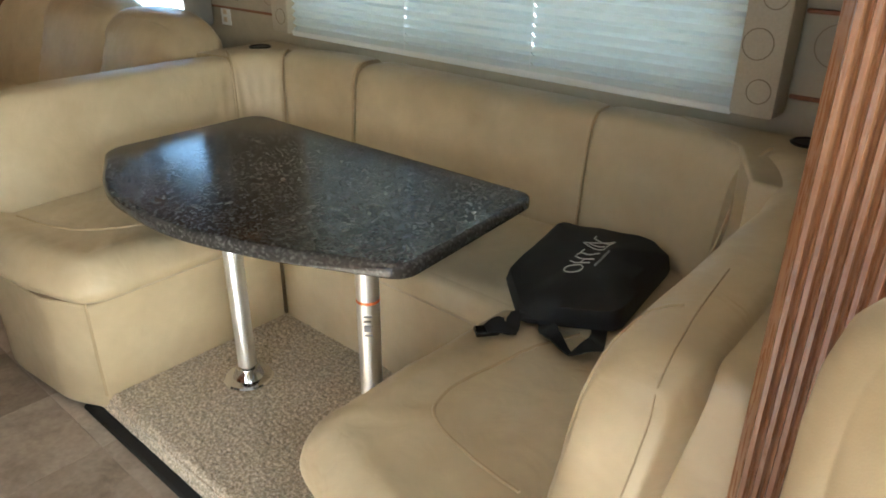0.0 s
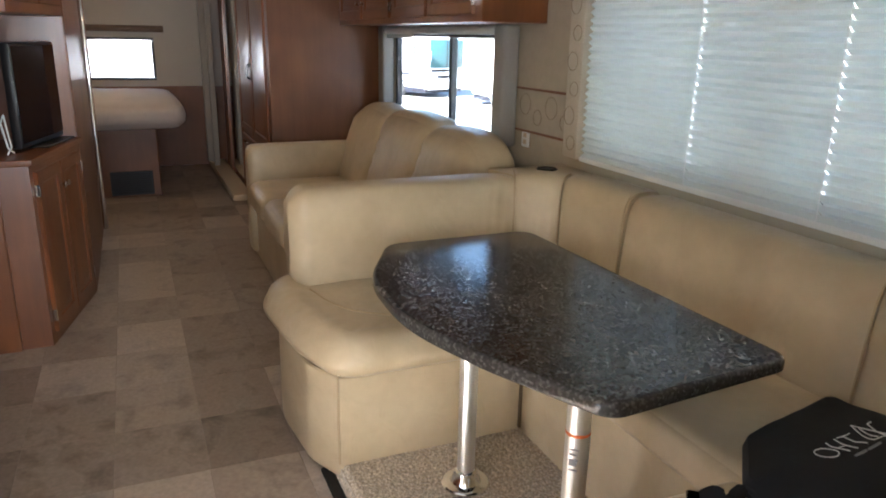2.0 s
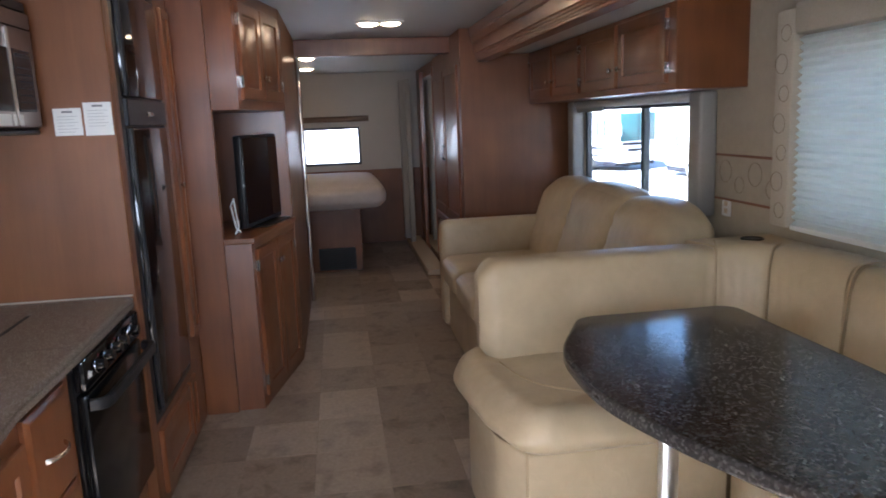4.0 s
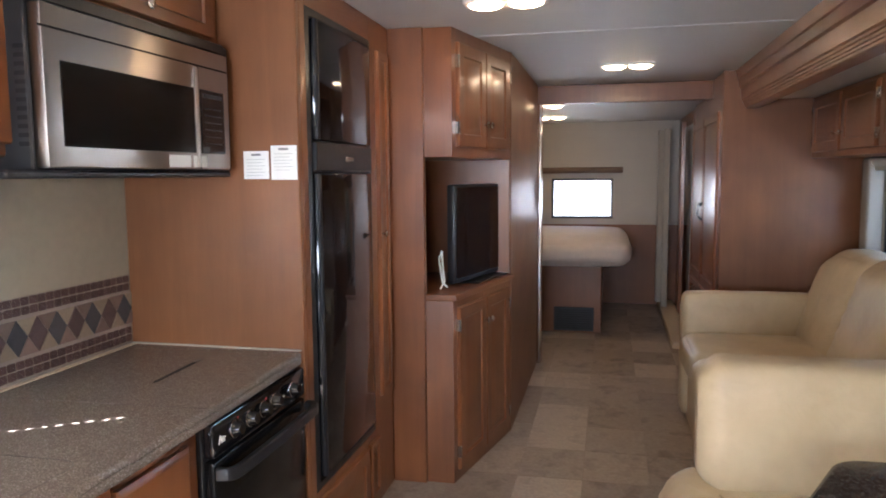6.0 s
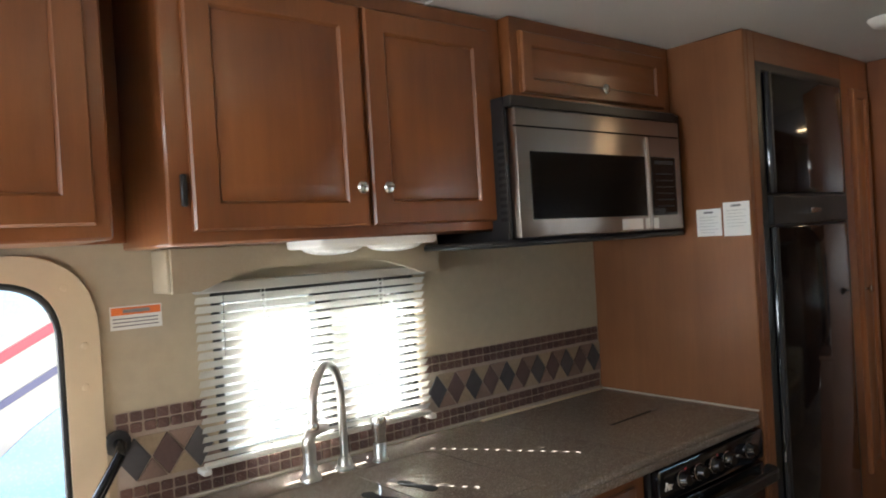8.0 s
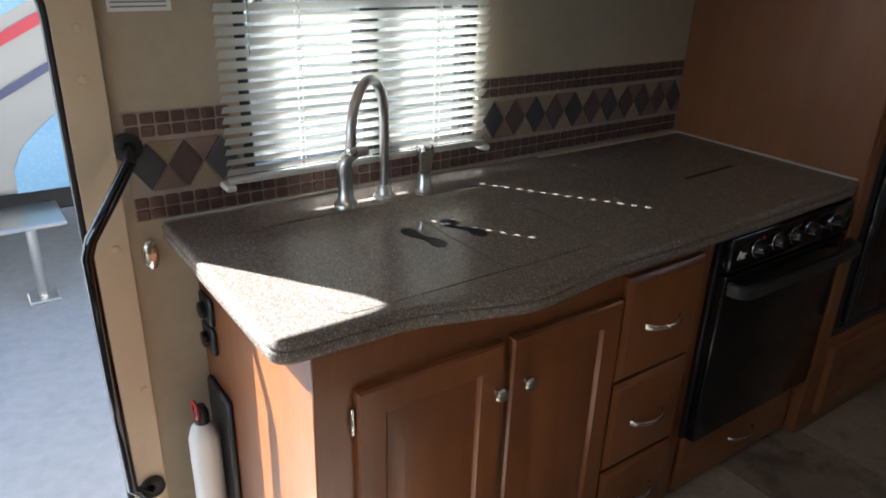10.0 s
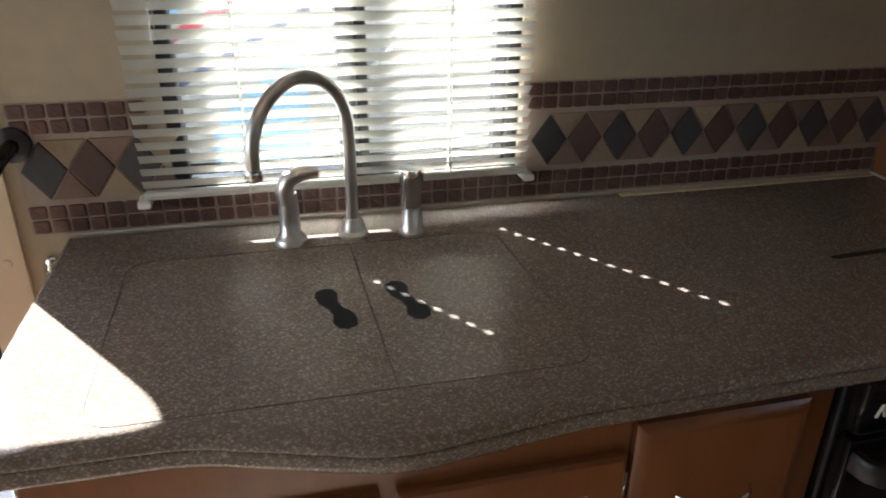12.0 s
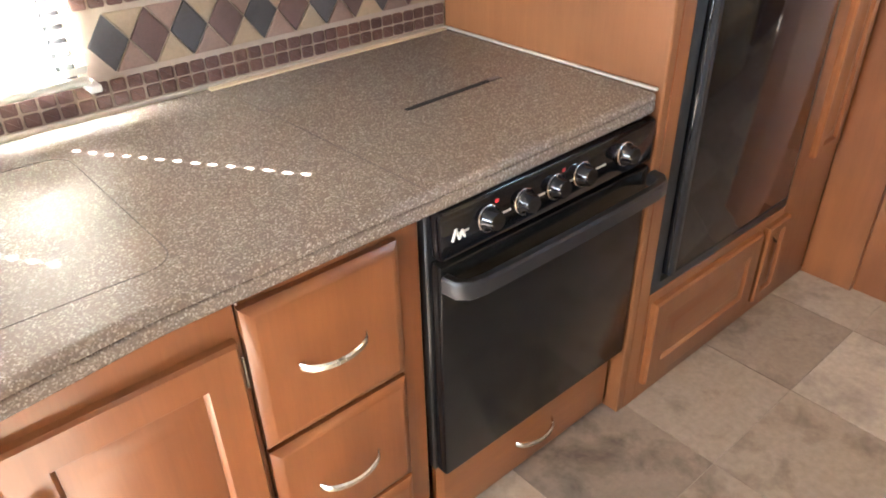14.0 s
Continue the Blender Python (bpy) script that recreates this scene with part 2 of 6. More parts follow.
def plain(name, color, rough=0.5, metal=0.0, grain=0.08, scale=60.0, coat=0.0, spec=0.5):
    m, t, b = material(name)
    v = coords(t, (1, 1, 1))
    n, big = noise_tex(t, v, scale, 4), noise_tex(t, v, 3.0, 2)
    c = mix(t, color, tuple(q * 0.6 for q in color), span(t, n, -grain, grain * 3))
    c = mix(t, c, tuple(min(1, q * 1.15) for q in color), span(t, big, 0.0, 0.5))
    t.links.new(c, b.inputs["Base Color"])
    t.links.new(span(t, n, max(0.02, rough - 0.05), min(1, rough + 0.08)), b.inputs["Roughness"])
    b.inputs["Metallic"].default_value, b.inputs["Coat Weight"].default_value = metal, coat
    b.inputs["Specular IOR Level"].default_value = spec
    bump(t, b, n, 0.05 if metal < 0.5 else 0.02, 0.001)
    return m


def leather(name, color, dark):
    m, t, b = material(name)
    v = coords(t, (1, 1, 1))
    big, small = noise_tex(t, v, 4.5, 3, 0.6), noise_tex(t, v, 38, 3)
    vo = t.nodes.new("ShaderNodeTexVoronoi")
    vo.inputs["Scale"].default_value = 420
    t.links.new(v, vo.inputs["Vector"])
    c = ramp(t, big, [(0.3, dark), (0.7, color)])
    c = mix(t, c, dark, span(t, small, -0.2, 0.3))
    t.links.new(c, b.inputs["Base Color"])
    t.links.new(span(t, small, 0.3, 0.45), b.inputs["Roughness"])
    h = t.nodes.new("ShaderNodeMath")
    h.operation = "ADD"
    t.links.new(vo.outputs["Distance"], h.inputs[0])
    t.links.new(span(t, small, 0, 1.2), h.inputs[1])
    bump(t, b, h.outputs[0], 0.1, 0.0012)
    fold = noise_tex(t, v, 11, 2, 0.5, 1.2)
    b2 = t.nodes.new("ShaderNodeBump")
    b2.inputs["Strength"].default_value, b2.inputs["Distance"].default_value = 0.5, 0.007
    t.links.new(fold, b2.inputs["Height"])
    first = b.inputs["Normal"].links[0].from_node
    t.links.new(b2.outputs["Normal"], first.inputs["Normal"])
    return m


def speckled(name, base, specks, rough, scale, coat=0.0, clump=0.22, relief=0.03, wash=0.9):
    """Solid-surface or laminate with fine chips of several tones."""
    m, t, b = material(name)
    v = coords(t, (1, 1, 1), False)
    vo = t.nodes.new("ShaderNodeTexVoronoi")
    vo.inputs["Scale"].default_value = scale
    t.links.new(v, vo.inputs["Vector"])
    sep = t.nodes.new("ShaderNodeSeparateColor")
    t.links.new(vo.outputs["Color"], sep.inputs[0])
    c = ramp(t, sep.outputs[0], [(0.0, base), (0.5, tuple(q * 0.7 for q in base)), (0.72, specks[0]), (0.86, specks[1]), (0.96, specks[2])])
    vo.feature = "F1"
    n = noise_tex(t, v, scale * clump, 5, 0.65)
    c = mix(t, c, base, span(t, n, 0.0, wash))
    big = noise_tex(t, v, 2.4, 2)
    c = mix(t, c, specks[0], span(t, big, 0.0, 0.22))
    t.links.new(c, b.inputs["Base Color"])
    t.links.new(span(t, n, rough, rough + 0.04), b.inputs["Roughness"])
    b.inputs["Coat Weight"].default_value, b.inputs["Coat Roughness"].default_value = coat, 0.08
    bump(t, b, n, relief, 0.001)
    return m


def toned(name, tones, rough, vein=6.0, veins=0.5, relief=0.15, warp=0.8, detail=6):
    """Stone-like pieces: each object takes one of the tones, with clouds and veins of its own."""
    m, t, b = material(name)
    oi = t.nodes.new("ShaderNodeObjectInfo")
    c = ramp(t, oi.outputs["Random"], [(i / len(tones), q) for i, q in enumerate(tones)])
    v = coords(t, (1, 1, 1))
    n = noise_tex(t, v, vein, detail, 0.62, warp)
    f = noise_tex(t, v, vein * 9, 4)
    c = mix(t, c, ramp(t, n, [(0.3, tuple(q * 0.5 for q in tones[0])), (0.5, tones[1]), (0.7, tuple(min(1, q * 1.25) for q in tones[-1]))]), veins)
    c = mix(t, c, tuple(q * 0.55 for q in tones[0]), span(t, f, -0.2, 0.4))
    t.links.new(c, b.inputs["Base Color"])
    t.links.new(span(t, f, rough - 0.06, rough + 0.15), b.inputs["Roughness"])
    bump(t, b, f, relief, 0.001)
    return m


def carpet_material(name, a, c2):
    m, t, b = material(name)
    v = coords(t, (1, 1, 1), False)
    n, f = noise_tex(t, v, 105, 3, 0.75), noise_tex(t, v, 12, 3)
    c = ramp(t, n, [(0.36, tuple(q * 0.5 for q in a)), (0.5, a), (0.62, c2)])
    c = mix(t, c, a, span(t, f, 0.0, 0.35))
    t.links.new(c, b.inputs["Base Color"])
    b.inputs["Roughness"].default_value = 0.95
    b.inputs["Sheen Weight"].default_value = 0.3
    bump(t, b, n, 1.0, 0.006)
    return m


def glass_material(name, tint=(0.95, 0.97, 0.97)):
    m, t, b = material(name)
    b.inputs["Base Color"].default_value = (*tint, 1)
    b.inputs["Transmission Weight"].default_value = 1.0
    b.inputs["Roughness"].default_value, b.inputs["IOR"].default_value = 0.0, 1.45
    return m


def glow(name, color, strength):
    m, t, b = material(name)
    b.inputs["Base Color"].default_value = (*color, 1)
    b.inputs["Emission Color"].default_value = (*color, 1)
    b.inputs["Emission Strength"].default_value = strength
    return m


def thin(name, color, through_share):
    """Cloth or shade material that lets part of the light through."""
    m, t, b = material(name)
    v = coords(t, (1, 1, 1))
    n = noise_tex(t, v, 90, 3)
    c = mix(t, color, tuple(q * 0.95 for q in color), n)
    t.links.new(c, b.inputs["Base Color"])
    b.inputs["Roughness"].default_value = 0.8
    tr, mx = t.nodes.new("ShaderNodeBsdfTranslucent"), t.nodes.new("ShaderNodeMixShader")
    t.links.new(c, tr.inputs["Color"])
    mx.inputs[0].default_value = through_share
    t.links.new(b.outputs[0], mx.inputs[1])
    t.links.new(tr.outputs[0], mx.inputs[2])
    t.links.new(mx.outputs[0], t.nodes["Material Output"].inputs["Surface"])
    return m


W_DARK, W_LIGHT = (0.115, 0.036, 0.0105), (0.30, 0.107, 0.031)
M_WOOD = wood("cherry_wood", W_DARK, W_LIGHT, "z")
M_WOOD_X = wood("cherry_wood_level", W_DARK, W_LIGHT, "x")
M_PANELWOOD = wood("wood_panel", (0.125, 0.044, 0.0135), (0.262, 0.105, 0.036), "z", 0.42)
M_PANELWOOD.node_tree.nodes["Principled BSDF"].inputs["Coat Weight"].default_value = 0.08
M_LEATHER = leather("tan_leather", (0.61, 0.492, 0.31), (0.49, 0.382, 0.228))
M_PIPING = leather("leather_piping", (0.50, 0.38, 0.22), (0.40, 0.29, 0.16))
# dark brown that paints the shade in the booth's gaps
M_GAP_SHADE = plain("painted_gap_shade", (0.16, 0.11, 0.06), 0.8)
M_COUNTER = speckled("counter_solid_surface", (0.165, 0.133, 0.108), [(0.22, 0.187, 0.158), (0.31, 0.275, 0.24), (0.47, 0.44, 0.40)], 0.015, 430, relief=0.008, wash=0.8)
M_COUNTER.node_tree.nodes["Principled BSDF"].inputs["Specular IOR Level"].default_value = 0.17
M_TABLE = speckled("table_laminate", (0.042, 0.038, 0.034), [(0.064, 0.058, 0.051), (0.092, 0.085, 0.077), (0.135, 0.127, 0.118)], 0.13, 150, 0.0, 3.0, 0.001, 0.45)
M_TABLE.node_tree.nodes["Principled BSDF"].inputs["Specular IOR Level"].default_value = 0.45
M_CARPET = carpet_material("loop_carpet", (0.47, 0.38, 0.26), (0.82, 0.71, 0.54))
M_VINYL = toned("vinyl_stone", [(0.115, 0.084, 0.061), (0.44, 0.36, 0.285), (0.165, 0.125, 0.095), (0.66, 0.57, 0.475), (0.27, 0.213, 0.163)], 0.34, 6.0, 0.43, 0.06, 0.3, 5)
M_GROUT = plain("grout_line", (0.30, 0.245, 0.195), 0.7)
M_WALLPAPER = plain("wallpaper_beige", (0.44, 0.37, 0.265), 0.7, grain=0.16, scale=26)
M_BORDER = plain("wallpaper_border", (0.42, 0.36, 0.27), 0.7, grain=0.2, scale=18)
M_CEIL = plain("ceiling_vinyl", (0.56, 0.56, 0.55), 0.55, grain=0.04, scale=120)
M_WHITE = plain("white_plastic", (0.78, 0.77, 0.73), 0.4, grain=0.03)
M_CREAM = plain("cream_frame", (0.62, 0.50, 0.34), 0.45, grain=0.05)
M_STEEL = plain("brushed_steel", (0.60, 0.585, 0.56), 0.30, 1.0, 0.02, 40)

M_MICRO = plain("dark_brushed_steel", (0.34, 0.30, 0.265), 0.3, 1.0, 0.02, 30)
for sock in (M_MICRO.node_tree.nodes["Principled BSDF"].inputs["Normal"],):
    M_MICRO.node_tree.links.remove(sock.links[0])
brush = M_MICRO.node_tree.nodes.new("ShaderNodeTangent")
brush.direction_type, brush.axis = "RADIAL", "Z"
M_MICRO.node_tree.links.new(brush.outputs[0], M_MICRO.node_tree.nodes["Principled BSDF"].inputs["Tangent"])
M_MICRO.node_tree.nodes["Principled BSDF"].inputs["Anisotropic"].default_value = 0.85
M_MICRO.node_tree.nodes["Principled BSDF"].inputs["Anisotropic Rotation"].default_value = 0.25
M_ALU = plain("satin_aluminium", (0.86, 0.85, 0.82), 0.42, 1.0, 0.02, 40)
M_NICKEL = plain("satin_nickel", (0.62, 0.60, 0.56), 0.24, 1.0, 0.03)
M_CHROME = plain("chrome", (0.72, 0.72, 0.72), 0.12, 1.0, 0.02)
M_BLACK = plain("black_plastic", (0.012, 0.012, 0.013), 0.38, grain=0.1)
M_GLOSS = plain("black_gloss", (0.006, 0.006, 0.007), 0.06, grain=0.05, coat=0.15, spec=0.4)
M_DARKGLASS = plain("dark_oven_glass", (0.006, 0.006, 0.006), 0.14, grain=0.0, spec=0.35)
M_RUBBER = plain("black_rubber", (0.01, 0.01, 0.01), 0.7)
M_GLASS = glass_material("window_glass")
M_TINTGLASS = glass_material("tinted_window_glass", (0.74, 0.78, 0.78))
M_SHADE = thin("pleated_shade", (0.72, 0.75, 0.70), 0.15)
M_SLAT = plain("blind_slat_white", (0.54, 0.53, 0.48), 0.42, grain=0.03)
M_CORD = plain("blind_cord", (0.7, 0.69, 0.64), 0.8)
M_PAPER = plain("white_paper", (0.78, 0.78, 0.75), 0.7, grain=0.03)
M_INK = plain("printed_grey", (0.22, 0.22, 0.22), 0.7)
M_ORANGE = plain("orange_print", (0.75, 0.18, 0.04), 0.6)
M_LAMP = glow("lamp_lens", (1.0, 0.68, 0.36), 1.8)
M_MIRROR = plain("mirror_glass", (0.85, 0.85, 0.85), 0.02, 1.0, 0.0)
M_BAG = plain("black_canvas", (0.011, 0.011, 0.012), 0.8, grain=0.3, scale=400)
M_PRINT = plain("pale_print", (0.62, 0.62, 0.58), 0.7)
M_BED = plain("quilted_bedding", (0.62, 0.55, 0.5), 0.85, grain=0.2, scale=12)
M_REDPLASTIC = plain("red_plastic", (0.5, 0.02, 0.02), 0.4)
M_HOLE = plain("dark_recess", (0.006, 0.005, 0.005), 0.9)
M_CONCRETE = plain("sunlit_gravel_lot", (0.42, 0.42, 0.42), 0.9, grain=0.3, scale=14)
M_COACH = plain("white_gelcoat", (0.66, 0.66, 0.65), 0.2, grain=0.02, coat=0.4)
# white gelcoat, its colour darkened to dim the trailer's shaded side
M_TRAILER = plain("dimmed_white_gelcoat", (0.30, 0.30, 0.29), 0.3, grain=0.02, coat=0.3)
M_COACHBLUE = plain("blue_gelcoat", (0.2, 0.37, 0.55), 0.25, grain=0.02, coat=0.4)
M_STRIPE_RED = plain("red_stripe", (0.42, 0.03, 0.06), 0.3)
M_SWOOSH = plain("dark_side_stripe", (0.012, 0.013, 0.02), 0.4, spec=0.2)
M_STRIPE_NAVY = plain("navy_stripe", (0.05, 0.06, 0.14), 0.3)

# ---------------------------------------------------------------- the setting
CEIL, REAR, FRONT, WIN_Y = 2.215, -9.5, 1.8, 3.40


def wall_with(name, label, material, axis, at, thick, a0, a1, z0, z1, holes):
    """An upright wall along x (axis 0) or y (axis 1) with rectangular openings (a0, a1, z0, z1)."""
    bm = bmesh.new()
    cuts = sorted({a0, a1, *[h[0] for h in holes], *[h[1] for h in holes]})
    for lo, hi in zip(cuts, cuts[1:]):
        spans, z = [], z0
        for h in sorted((h for h in holes if h[0] < hi - 1e-6 and h[1] > lo + 1e-6), key=lambda h: h[2]):
            spans.append((z, h[2]))
            z = h[3]
        spans.append((z, z1))
        for s, e in spans:
            if e - s > 1e-4:
                if axis == 0:
                    box(lo, hi, at, at + thick, s, e, 0, bm=bm)
                else:
                    box(at, at + thick, lo, hi, s, e, 0, bm=bm)
    return part(name, bm, material, None, label, "wall", kind="structure", smooth=False)


floor = part("floor", box(REAR, FRONT, 0.5, 3.4, -0.06, -0.003, 0, bm=box(REAR, -1.25, 0, 0.5, -0.06, -0.003, 0, bm=box(-0.35, FRONT, 0, 0.5, -0.06, -0.003, 0))), M_GROUT, None,
             "brown stone-look vinyl tile floor of a motorhome aisle", "floor", kind="structure", smooth=False)
step = thing("entry_step", (-0.8, 0.25, -0.5), "black ribbed entry step below the open side door", "step", kind="structure")
part("tread", box(-1.25, -0.35, 0.0, 0.5, -0.28, -0.25, 0.005), M_RUBBER, step)
part("riser", box(-1.25, -0.35, 0.5, 0.52, -0.5, -0.06, 0.003), M_RUBBER, step)

wall_with("wall_kitchen", "beige wallpapered kitchen side wall with window and entry door openings", M_WALLPAPER, 0, -0.06, 0.06, REAR, FRONT, -0.5, CEIL,
          [(-1.2, -0.42, -0.5, 1.52), (-2.25, -1.56, 0.975, 1.45), (0.5, 1.1, 1.25, 1.6)])
wall_with("wall_window_side", "beige wallpapered slide-out wall with two wide windows", M_WALLPAPER, 0, WIN_Y, 0.06, -6.21, -0.6, -0.06, 2.1,
          [(-5.86, -4.0, 0.95, 1.57), (-3.1, -1.2, 1.05, 1.74)])
wall_with("wall_rear", "grey papered bedroom rear wall with a small window", plain("bedroom_wallpaper", (0.5, 0.47, 0.42), 0.7), 1, REAR - 0.06, 0.06, 0, 3.4, 0, CEIL, [(1.06, 1.77, 1.0, 1.47)])
wall_with("wall_front", "cab front with wide windshield opening", M_WALLPAPER, 1, FRONT, 0.06, -0.06, 2.66, -0.5, CEIL, [(0.4, 2.2, 1.22, 1.78)])
wall_with("wall_cab_side", "cab side wall beside the passenger seat", M_WALLPAPER, 0, 2.62, 0.06, -0.6, FRONT, -0.06, CEIL, [(0.5, 1.1, 1.25, 1.6)])
part("wall_slide_end", box(-0.66, -0.60, 2.12, 3.4, -0.003, CEIL, 0.002), M_WALLPAPER, None, "beige papered end wall of the slide-out", "wall", kind="structure")
part("wall_sofa_end", box(-6.21, -6.15, 2.474, 3.4, -0.003, CEIL, 0.002), M_PANELWOOD, None, "plain reddish wood panel wall beside the sofa", "wall", kind="structure")
part("wall_bedroom_side", box(REAR, -7.7, 2.50, 2.56, -0.003, CEIL, 0.002), M_PANELWOOD, None, "dark wood panel wall of the bedroom", "wall", kind="structure")
part("wall_hall", box(-6.6, -5.02, 0.9, 1.17, -0.003, CEIL, 0.002), M_PANELWOOD, None, "plain reddish wood hallway wall panel", "wall", kind="structure")
part("wall_wainscot", box(REAR, REAR + 0.012, 0.0, 2.50, -0.003, 0.93, 0.002), M_PANELWOOD, None, "dark wood wainscot under the bedroom window", "wall panel", kind="structure")

ceil = box(-6.68, FRONT, -0.06, 2.66, CEIL, CEIL + 0.05, 0)
for cx in (-4.52, -2.1, 0.3):
    box(cx, cx + 0.02, 0.0, 2.55, CEIL - 0.004, CEIL + 0.001, 0.001, bm=ceil)
part("ceiling", ceil, M_CEIL, None, "white vinyl motorhome ceiling with narrow joint strips", "ceiling", kind="structure", smooth=False)
part("ceiling_bedroom", box(REAR, -6.68, -0.06, 2.56, 2.12, 2.17, 0), M_CEIL, None, "white bedroom ceiling", "ceiling", kind="structure", smooth=False)
part("ceiling_slide", box(-6.21, -0.6, 2.62, 3.46, 2.015, 2.06, 0), M_CEIL, None, "white lowered ceiling of the slide-out", "ceiling", kind="structure", smooth=False)
part("roof_skin", box(REAR - 0.1, FRONT + 0.1, -0.1, 3.5, 2.26, 2.30, 0.0), M_COACH, None, "white motorhome roof", "roof", kind="structure", smooth=False)

# crown fascia over the slide-out opening
fas = bmesh.new()
prof = [(2.70, 1.957), (2.625, 1.957), (2.617, 1.962), (2.617, 1.972), (2.611, 1.976), (2.611, 1.984), (2.605, 1.988), (2.605, 1.998), (2.598, 2.003), (2.598, 2.013), (2.59, 2.02), (2.584, 2.09), (2.572, 2.10), (2.568, 2.15), (2.56, 2.156), (2.55, CEIL - 0.002), (2.70, CEIL - 0.002)]
rings = [[fas.verts.new((x, y, z)) for y, z in prof] for x in (-6.15, -0.6)]
for j in range(len(prof)):
    fas.faces.new((rings[0][j - 1], rings[0][j], rings[1][j], rings[1][j - 1]))
fas.faces.new(rings[0]), fas.faces.new(rings[1][::-1])
part("trim_fascia", fas, M_WOOD_X, None, "reddish stepped wood crown fascia above the slide-out", "trim", kind="structure", smooth=False)

# fluted column at the slide-out's front edge
col = bmesh.new()
flutes = [(-0.668, 2.14), (-0.670, 2.106), (-0.662, 2.098)]
for k in range(7):
    a = -0.656 + 0.0155 * k
    flutes += [(a, 2.092), (a + 0.0025, 2.0875), (a + 0.008, 2.0875), (a + 0.0105, 2.092), (a + 0.0125, 2.0935)]
flutes += [(-0.546, 2.10), (-0.538, 2.12), (-0.538, 2.16), (-0.668, 2.16)]
ra, rb = [[col.verts.new((x, y, z)) for x, y in flutes] for z in (0.0, CEIL)]
for j in range(len(flutes)):
    col.faces.new((ra[j - 1], ra[j], rb[j], rb[j - 1]))
col.faces.new(ra[::-1]), col.faces.new(rb)
part("trim_column", col, wood("column_wood", (0.15, 0.06, 0.024), (0.36, 0.17, 0.075), "z", 0.25), None, "fluted reddish-brown wood column at the slide-out edge", "trim", kind="structure", smooth=False)

# doorway into the bedroom
part("trim_beam", box(-6.76, -6.66, 1.16, 2.6, 2.075, CEIL - 0.002, 0.004), M_WOOD, None, "wood beam over the bedroom doorway", "trim", kind="structure")
part("door_jamb", box(-6.66, -6.60, 1.165, 1.205, 0, 2.075, 0.004), M_WOOD, None, "wood jamb of the bedroom sliding door", "door frame", kind="structure")

part("door_edge_strip", box(-6.598, -6.588, 1.172, 1.203, 0.0, 2.07, 0.004, 2), M_CHROME, None, "polished metal edge of the bedroom pocket door", "door frame", kind="structure")

# windows
def window(name, label, axis, at, a0, a1, z0, z1, dividers, frame_mat, depth=0.05, wid=0.03, glass=M_GLASS):
    """A framed window in a wall opening; pieces run along x (axis 0) or y (axis 1)."""
    mid = (a0 + a1) / 2
    win = thing(name, (mid, at, z0) if axis == 0 else (at, mid, z0), label, "window", kind="structure")

    def bar(s, e, lo, hi, nm, mat, d0=0.0, d1=depth, r=0.004):
        return part(nm, box(s, e, at + d0, at + d1, lo, hi, r) if axis == 0 else box(at + d0, at + d1, s, e, lo, hi, r), mat, win)

    bar(a0, a1, z0, z0 + wid, "frame", frame_mat)
    bar(a0, a1, z1 - wid, z1, "frame", frame_mat)
    bar(a0, a0 + wid, z0 + wid, z1 - wid, "frame", frame_mat)
    bar(a1 - wid, a1, z0 + wid, z1 - wid, "frame", frame_mat)
    edges = [a0 + wid, *dividers, a1 - wid]
    for d in dividers:
        bar(d - 0.018, d + 0.018, z0 + wid, z1 - wid, "mullion", frame_mat)
    for s, e in zip(edges, edges[1:]):
        g = bar(s, e, z0 + wid, z1 - wid, "pane", glass, depth * 0.45, depth * 0.45 + 0.004, 0)
        g.visible_shadow = False
    return win


window("window_sofa", "black-framed sliding window above the sofa", 0, WIN_Y + 0.005, -5.86, -4.0, 0.95, 1.57, [-4.80], M_BLACK, glass=M_TINTGLASS)
window("window_dinette", "wide dinette window behind a pleated shade", 0, WIN_Y + 0.005, -3.1, -1.2, 1.05, 1.74, [-2.15], M_BLACK)
kitchen_window = window("window_kitchen", "small kitchen window behind white mini blinds", 0, -0.055, -2.25, -1.56, 0.975, 1.45, [-1.9], M_BLACK, glass=M_TINTGLASS)
for z0, z1, x0, x1 in ((1.005, 1.022, -1.918, -2.22), (1.405, 1.42, -1.918, -2.22), (1.022, 1.405, -1.918, -1.94), (1.022, 1.405, -2.2, -2.22)):
    part("sash", box(x0, x1, -0.046, -0.012, z0, z1, 0.003), M_BLACK, kitchen_window)
window("window_bedroom", "small black-framed bedroom window", 1, REAR - 0.055, 1.06, 1.77, 1.0, 1.47, [], M_BLACK)
window("window_windshield", "wide motorhome windshield", 1, FRONT + 0.005, 0.4, 2.2, 1.22, 1.78, [1.3], M_BLACK)

# ---------------------------------------------------------------- dinette
from mathutils.bvhtree import BVHTree

SEAT_Z = 0.56
platform = thing("carpet_platform", (-2.0, 2.4, 0), "beige loop carpet on the raised dinette floor", "carpet", kind="structure")
cb = bmesh.new()
nx, ny = 190, 130
gv = [[None] * (ny + 1) for _ in range(nx + 1)]
for i in range(nx + 1):
    for j in range(ny + 1):
        x, y = -2.62 + 1.24 * i / nx, 2.02 + 0.78 * j / ny
        z = 0.082 - 0.055 * max(0, 1 - (y - 2.02) / 0.03) ** 2
        p = Vector((x, y, 0))
        z += 0.006 * noise.noise(p * 120) + 0.004 * noise.noise(p * 60 + Vector((3, 1, 0)))
        gv[i][j] = cb.verts.new((x + 0.003 * noise.noise(p * 90), y + 0.003 * noise.noise(p * 90 + Vector((9, 0, 0))), z))
